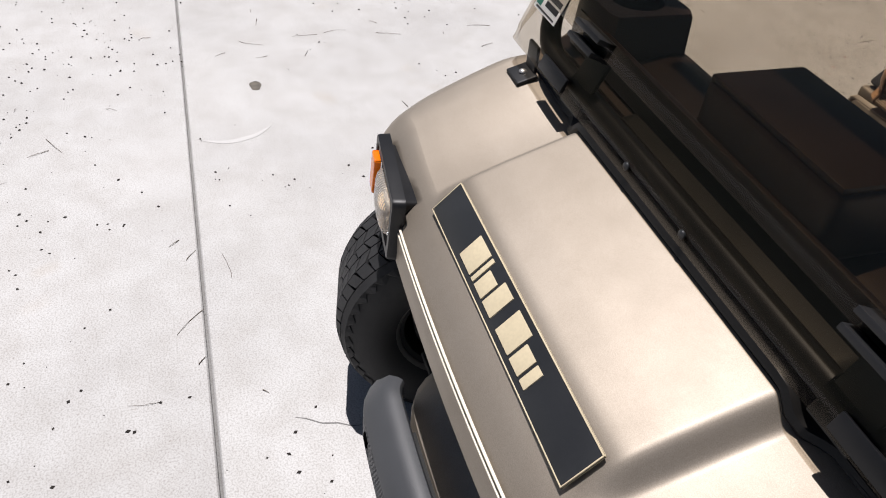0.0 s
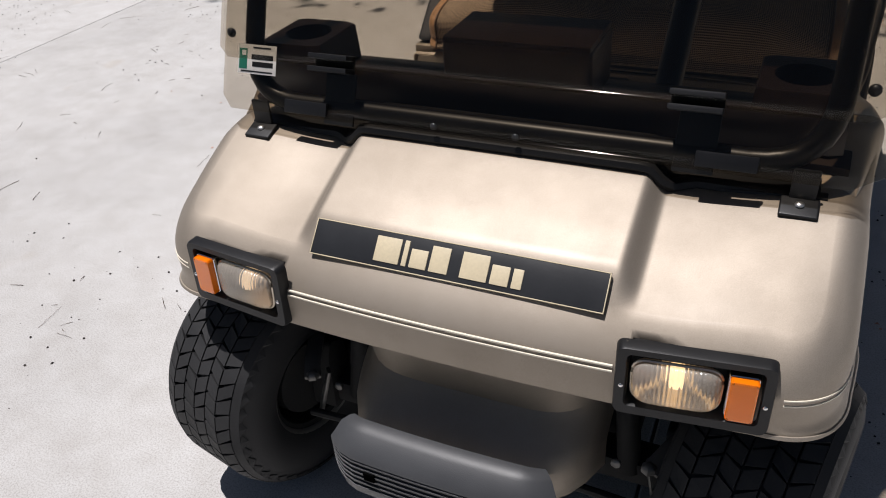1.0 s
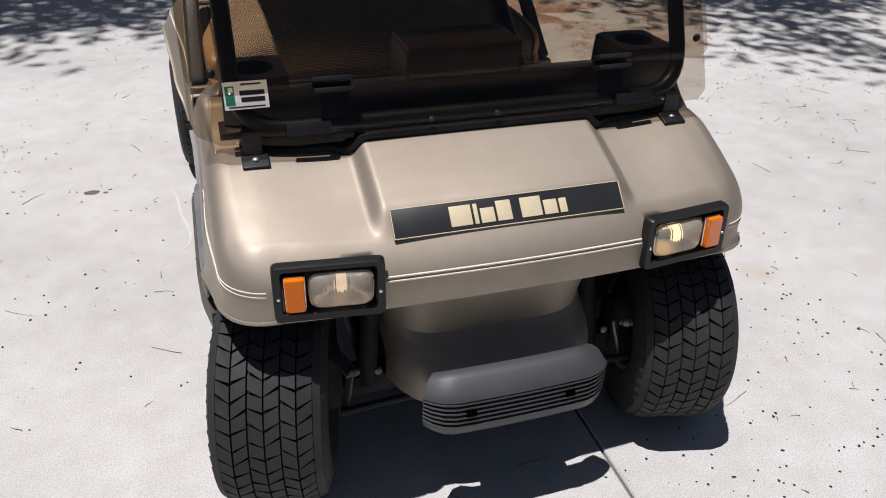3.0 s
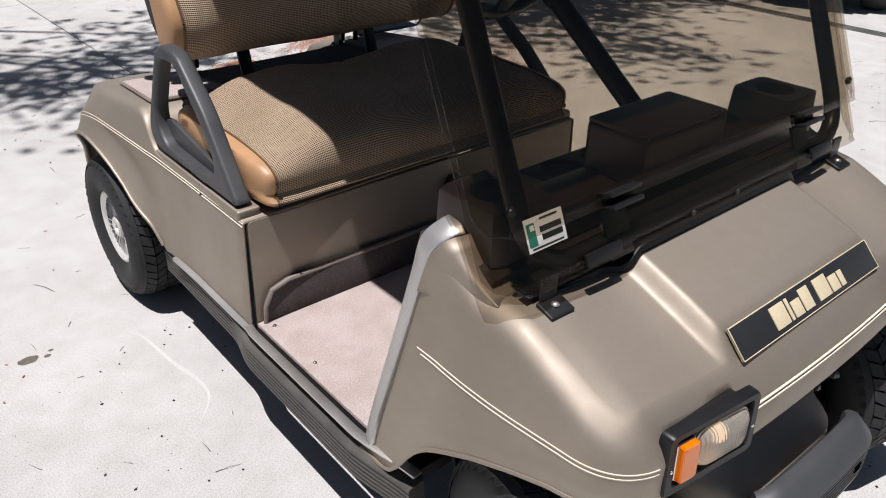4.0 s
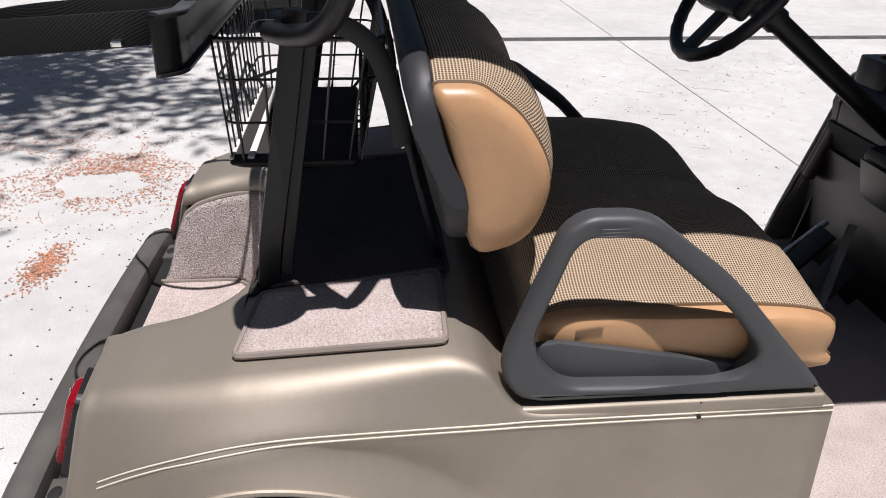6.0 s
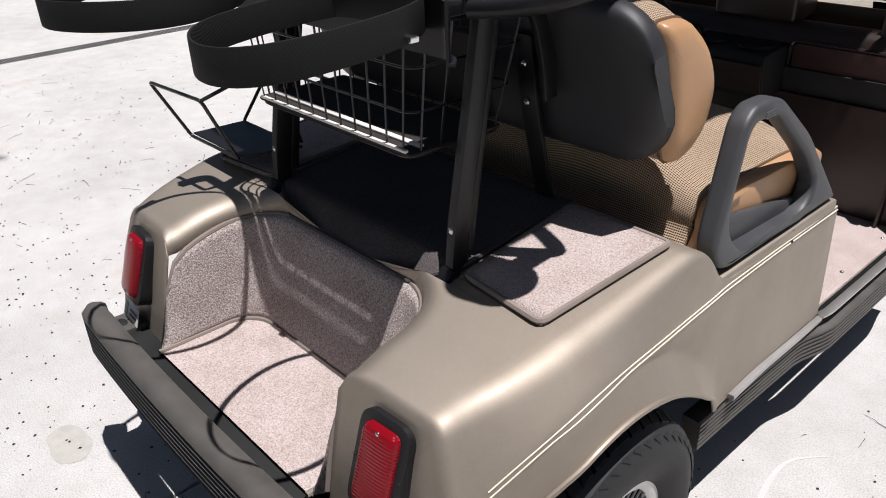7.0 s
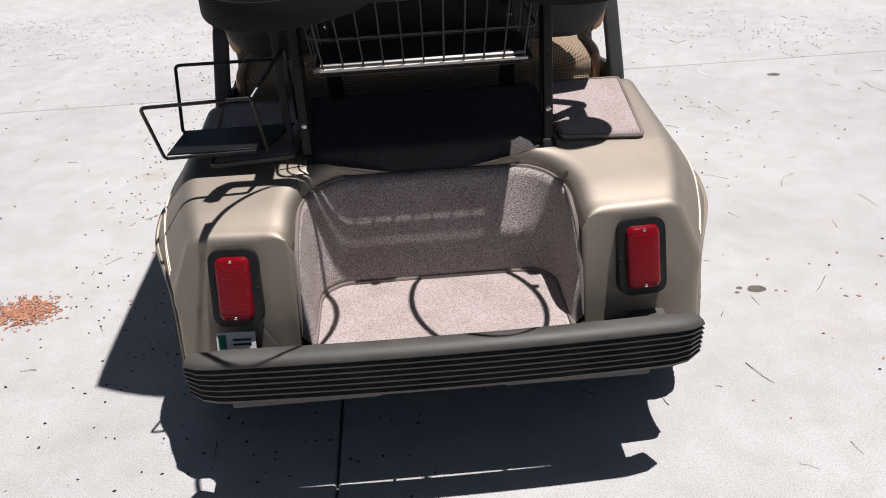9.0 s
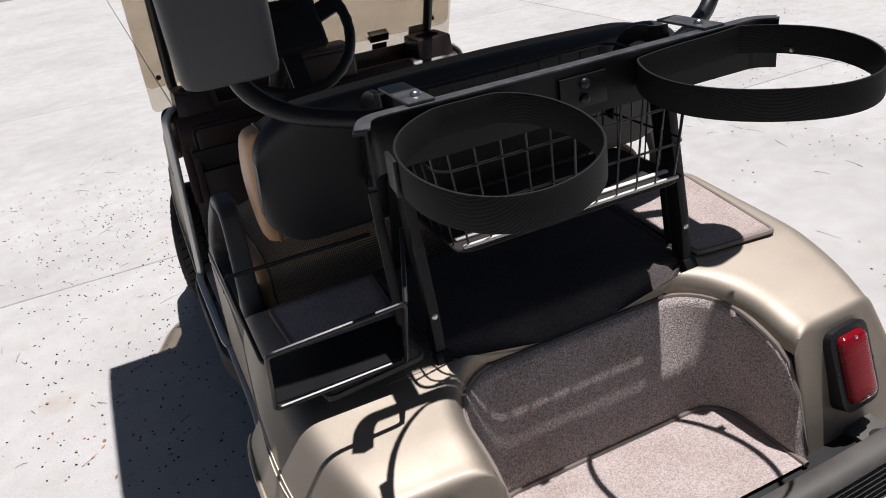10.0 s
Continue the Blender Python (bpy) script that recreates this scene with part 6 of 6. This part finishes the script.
# ---- what lies on the concrete ----
def joined(name, verts, faces, mat, label, category):
    me = bpy.data.meshes.new(name)
    me.from_pydata(verts, [], faces)
    me.materials.append(mat)
    ob = new(name, me)
    return tagged(ob, label, category, kind="stuff")


def scatter_seeds():
    rng = random.Random(4)
    verts, faces = [], []
    count = 0
    while count < 9500:
        x, y = rng.uniform(-4.5, 4.3), rng.uniform(-3.2, 4.6)
        d = noise.noise(Vector((x * 0.8, y * 0.8, 3.1))) + 0.55 * noise.noise(Vector((x * 3, y * 3, 7.7)))
        if x > 1.2 and -2.2 < y < 0.9 and rng.random() < 0.7:
            continue
        if rng.random() > (0.18 + 0.26 * smoothstep(-0.4, 0.9, x) + 0.8 * d):
            continue
        count += 1
        s = rng.uniform(0.0026, 0.0042) if rng.random() < 0.6 else rng.uniform(0.0010, 0.0020)
        a = rng.uniform(0, math.pi)
        l = s * rng.uniform(1.0, 1.5)
        c, n = math.cos(a), math.sin(a)
        i = len(verts)
        for px, py, pz in ((-l, 0, 0.3 * s), (l, 0, 0.3 * s), (0, -s, 0.3 * s), (0, s, 0.3 * s), (0, 0, 1.2 * s)):
            verts.append((x + px * c - py * n, y + px * n + py * c, pz))
        faces += [(i, i + 2, i + 4), (i + 2, i + 1, i + 4), (i + 1, i + 3, i + 4), (i + 3, i, i + 4)]
    joined("seed_litter", verts, faces, SEED, "small dark dry seeds scattered on the concrete", "debris")


scatter_seeds()


def scatter_twigs():
    rng = random.Random(11)
    verts, faces = [], []
    for _ in range(680):
        x, y = rng.uniform(-4, 4), rng.uniform(-3, 4.2)
        a = rng.uniform(0, 2 * math.pi)
        L = rng.choice((0.02, 0.03, 0.04, 0.05, 0.07, 0.11))
        k = rng.uniform(-4, 4)
        r = rng.uniform(0.0005, 0.0011)
        n = 7
        px, py = x, y
        base = len(verts)
        for j in range(n):
            nx, ny = -math.sin(a), math.cos(a)
            z = 0.0012 + 0.003 * math.sin(math.pi * j / (n - 1)) * rng.random()
            w = r * (1 - 0.6 * j / n)
            verts += [(px + nx * w, py + ny * w, z), (px, py, z + 1.6 * w), (px - nx * w, py - ny * w, z)]
            px += L / n * math.cos(a)
            py += L / n * math.sin(a)
            a += k * L / n + rng.uniform(-0.15, 0.15)
        for j in range(n - 1):
            b = base + 3 * j
            faces += [(b, b + 1, b + 4, b + 3), (b + 1, b + 2, b + 5, b + 4)]
    joined("twig_litter", verts, faces, TWIG, "thin dry twigs and needles lying on the concrete", "debris")


scatter_twigs()


def leaf_litter():
    """Drifts of small dry leaves, each a bent flake."""
    rng = random.Random(23)
    verts, faces = [], []
    drifts = ((1.27, 0.455, 0.085, 0.06, 800), (1.08, 1.83, 0.13, 0.05, 700), (1.95, 1.85, 0.35, 0.28, 3500), (1.7, 2.55, 0.45, 0.26, 6500), (1.6, 3.15, 0.45, 0.28, 6500), (1.95, 3.95, 0.5, 0.35, 6000), (1.7, 4.8, 0.6, 0.4, 4500), (0.80, 2.90, 0.11, 0.06, 500), (0.85, 2.4, 0.3, 0.2, 300), (2.5, 2.3, 0.5, 0.3, 900), (3.4, 3.2, 0.9, 0.5, 900), (-1.3, 0.9, 0.5, 0.4, 50), (0.9, -0.2, 0.4, 0.4, 40))
    for cx, cy, sx, sy, n in drifts:
        for _ in range(n):
            x, y = rng.gauss(cx, sx * 0.6), rng.gauss(cy, sy * 0.6)
            if n > 100 and noise.noise(Vector((x * 5, y * 5, 1.3))) < -0.12 and sx > 0.2:
                continue
            l, w = rng.uniform(0.004, 0.010), rng.uniform(0.002, 0.0045)
            a = rng.uniform(0, 2 * math.pi)
            c, s = math.cos(a), math.sin(a)
            z0, z1, z2 = rng.uniform(0.0005, 0.002), rng.uniform(0.001, 0.005), rng.uniform(0.0005, 0.004)
            i = len(verts)
            for px, py, pz in ((-l, 0, z0), (0, -w, z1), (l, 0, z2), (0, w, z1 + 0.001)):
                verts.append((x + px * c - py * s, y + px * s + py * c, pz))
            faces += [(i, i + 1, i + 3), (i + 1, i + 2, i + 3)]
    joined("leaf_litter", verts, faces, LITTER, "reddish dry leaf litter drifted over the concrete", "debris")


leaf_litter()


def stain(x, y, rx, ry, seed, mat):
    rng = random.Random(seed)
    bm = bmesh.new()
    vs = []
    for k in range(28):
        a = 2 * math.pi * k / 28
        r = 1 + 0.22 * noise.noise(Vector((math.cos(a) * 1.7, math.sin(a) * 1.7, seed)))
        vs.append(bm.verts.new((x + rx * r * math.cos(a), y + ry * r * math.sin(a), 0.0006)))
    bm.faces.new(vs)
    tagged(part("oil_stain", bm, mat, smooth=False), "dark dried oil stain on the concrete", "stain", kind="stuff")


STAIN = surface("oil_stain", (0.12, 0.105, 0.085), 0.8, vary=0.4, scale=60, relief=0.0)
PALESTAIN = surface("water_stain", (0.40, 0.385, 0.355), 0.85, vary=0.10, scale=25, relief=0.2)
stain(-0.953, 0.640, 0.028, 0.017, 3, STAIN)
stain(-0.905, 0.628, 0.010, 0.007, 5, STAIN)
stain(-0.890, 0.650, 0.008, 0.005, 6, STAIN)
stain(0.60, 1.36, 0.085, 0.045, 8, PALESTAIN)
stain(-1.78, -1.12, 0.03, 0.02, 9, STAIN)


def crack(points, w):
    """A fine dark crack in the concrete."""
    rows = []
    for i, (x, y) in enumerate(points):
        k = w * (1.0 if 0 < i < len(points) - 1 else 0.2)
        rows.append([(x - k, y, 0.0007), (x + k, y, 0.0007)])
    tagged(part("crack", loft(rows), JOINT, smooth=False), "fine crack in the concrete", "crack", kind="stuff")


crack([(-0.355, -1.060), (-0.358, -1.082), (-0.372, -1.110), (-0.378, -1.140), (-0.396, -1.168), (-0.405, -1.190)], 0.0016)


def scuff(points, w):
    """A faint pale curved tyre scuff."""
    P = smooth_path([(x, y, 0.0008) for x, y in points], 8)
    rows = []
    for i, p in enumerate(P):
        t = (P[min(i + 1, len(P) - 1)] - P[max(i - 1, 0)]).normalized()
        k = w * math.sin(math.pi * (i + 0.5) / len(P))
        rows.append([(p.x - t.y * k, p.y + t.x * k, p.z), (p.x + t.y * k, p.y - t.x * k, p.z)])
    tagged(part("tyre_scuff", loft(rows), SCUFF, smooth=False), "faint pale curved scuff on the concrete", "stain", kind="stuff")


SCUFF = surface("pale_scuff", (0.52, 0.51, 0.495), 0.85, vary=0.06, scale=25, relief=0.2)
scuff([(-0.69, 0.10), (-0.628, 0.18), (-0.622, 0.27), (-0.644, 0.385), (-0.661, 0.542), (-0.69, 0.60)], 0.006)
scuff([(-1.52, -1.10), (-1.47, -1.16), (-1.45, -1.24), (-1.47, -1.31)], 0.010)



# ---- trees out of view, whose crowns dapple the concrete ----
def tree(base, crown, size, leaves, seed):
    T = tagged(empty("tree", base), "shade tree with a loose green crown", "tree")
    rng = random.Random(seed)
    b = Vector(base)
    c = Vector(crown)
    fork = b + (c - b) * 0.45 + Vector((0, 0, 0.6))
    bm = bmesh.new()
    def limb(p, q, r0, r1):
        mid = (p + q) / 2 + Vector((rng.uniform(-.15, .15), rng.uniform(-.15, .15), rng.uniform(0, .2)))
        pts = smooth_path([p, mid, q], 5)
        rings = []
        for i, pt in enumerate(pts):
            r = r0 + (r1 - r0) * i / (len(pts) - 1)
            rings.append([bm.verts.new(pt + Vector((r * math.cos(a), r * math.sin(a), 0))) for a in [2 * math.pi * k / 8 for k in range(8)]])
        for A, B2 in zip(rings, rings[1:]):
            for k in range(8):
                bm.faces.new((A[k], A[(k + 1) % 8], B2[(k + 1) % 8], B2[k]))
    limb(b - Vector((0, 0, 0.05)), fork, 0.22, 0.14)
    tips = []
    for _ in range(26):
        q = c + Vector((rng.gauss(0, size[0] * 0.45), rng.gauss(0, size[1] * 0.45), rng.gauss(0, size[2] * 0.4)))
        tips.append(q)
        limb(fork, q, 0.06, 0.012)
    part("trunk", bm, BARK, T).matrix_parent_inverse = T.matrix_basis.inverted()
    verts, faces = [], []
    for _ in range(leaves):
        q = rng.choice(tips) + Vector((rng.gauss(0, 0.34), rng.gauss(0, 0.34), rng.gauss(0, 0.22)))
        u = Vector((rng.gauss(0, 1), rng.gauss(0, 1), rng.gauss(0, 0.6))).normalized()
        v = u.orthogonal().normalized()
        l, w = rng.uniform(0.05, 0.10), rng.uniform(0.022, 0.042)
        i = len(verts)
        verts += [tuple(q - u * l), tuple(q + v * w + u * 0.01), tuple(q + u * l), tuple(q - v * w + u * 0.01)]
        faces.append((i, i + 1, i + 2, i + 3))
    me = bpy.data.meshes.new("crown")
    me.from_pydata(verts, [], faces)
    me.materials.append(LEAF)
    cr = new("crown", me)
    cr.parent = T
    cr.matrix_parent_inverse = T.matrix_basis.inverted()


tree((4.2, 10.5, 0), (2.40, 2.65, 7.2), (2.0, 1.45, 0.8), 5600, 2)
tree((-3.4, 9.5, 0), (-3.35, 3.15, 7.0), (2.0, 1.3, 0.8), 4600, 5)
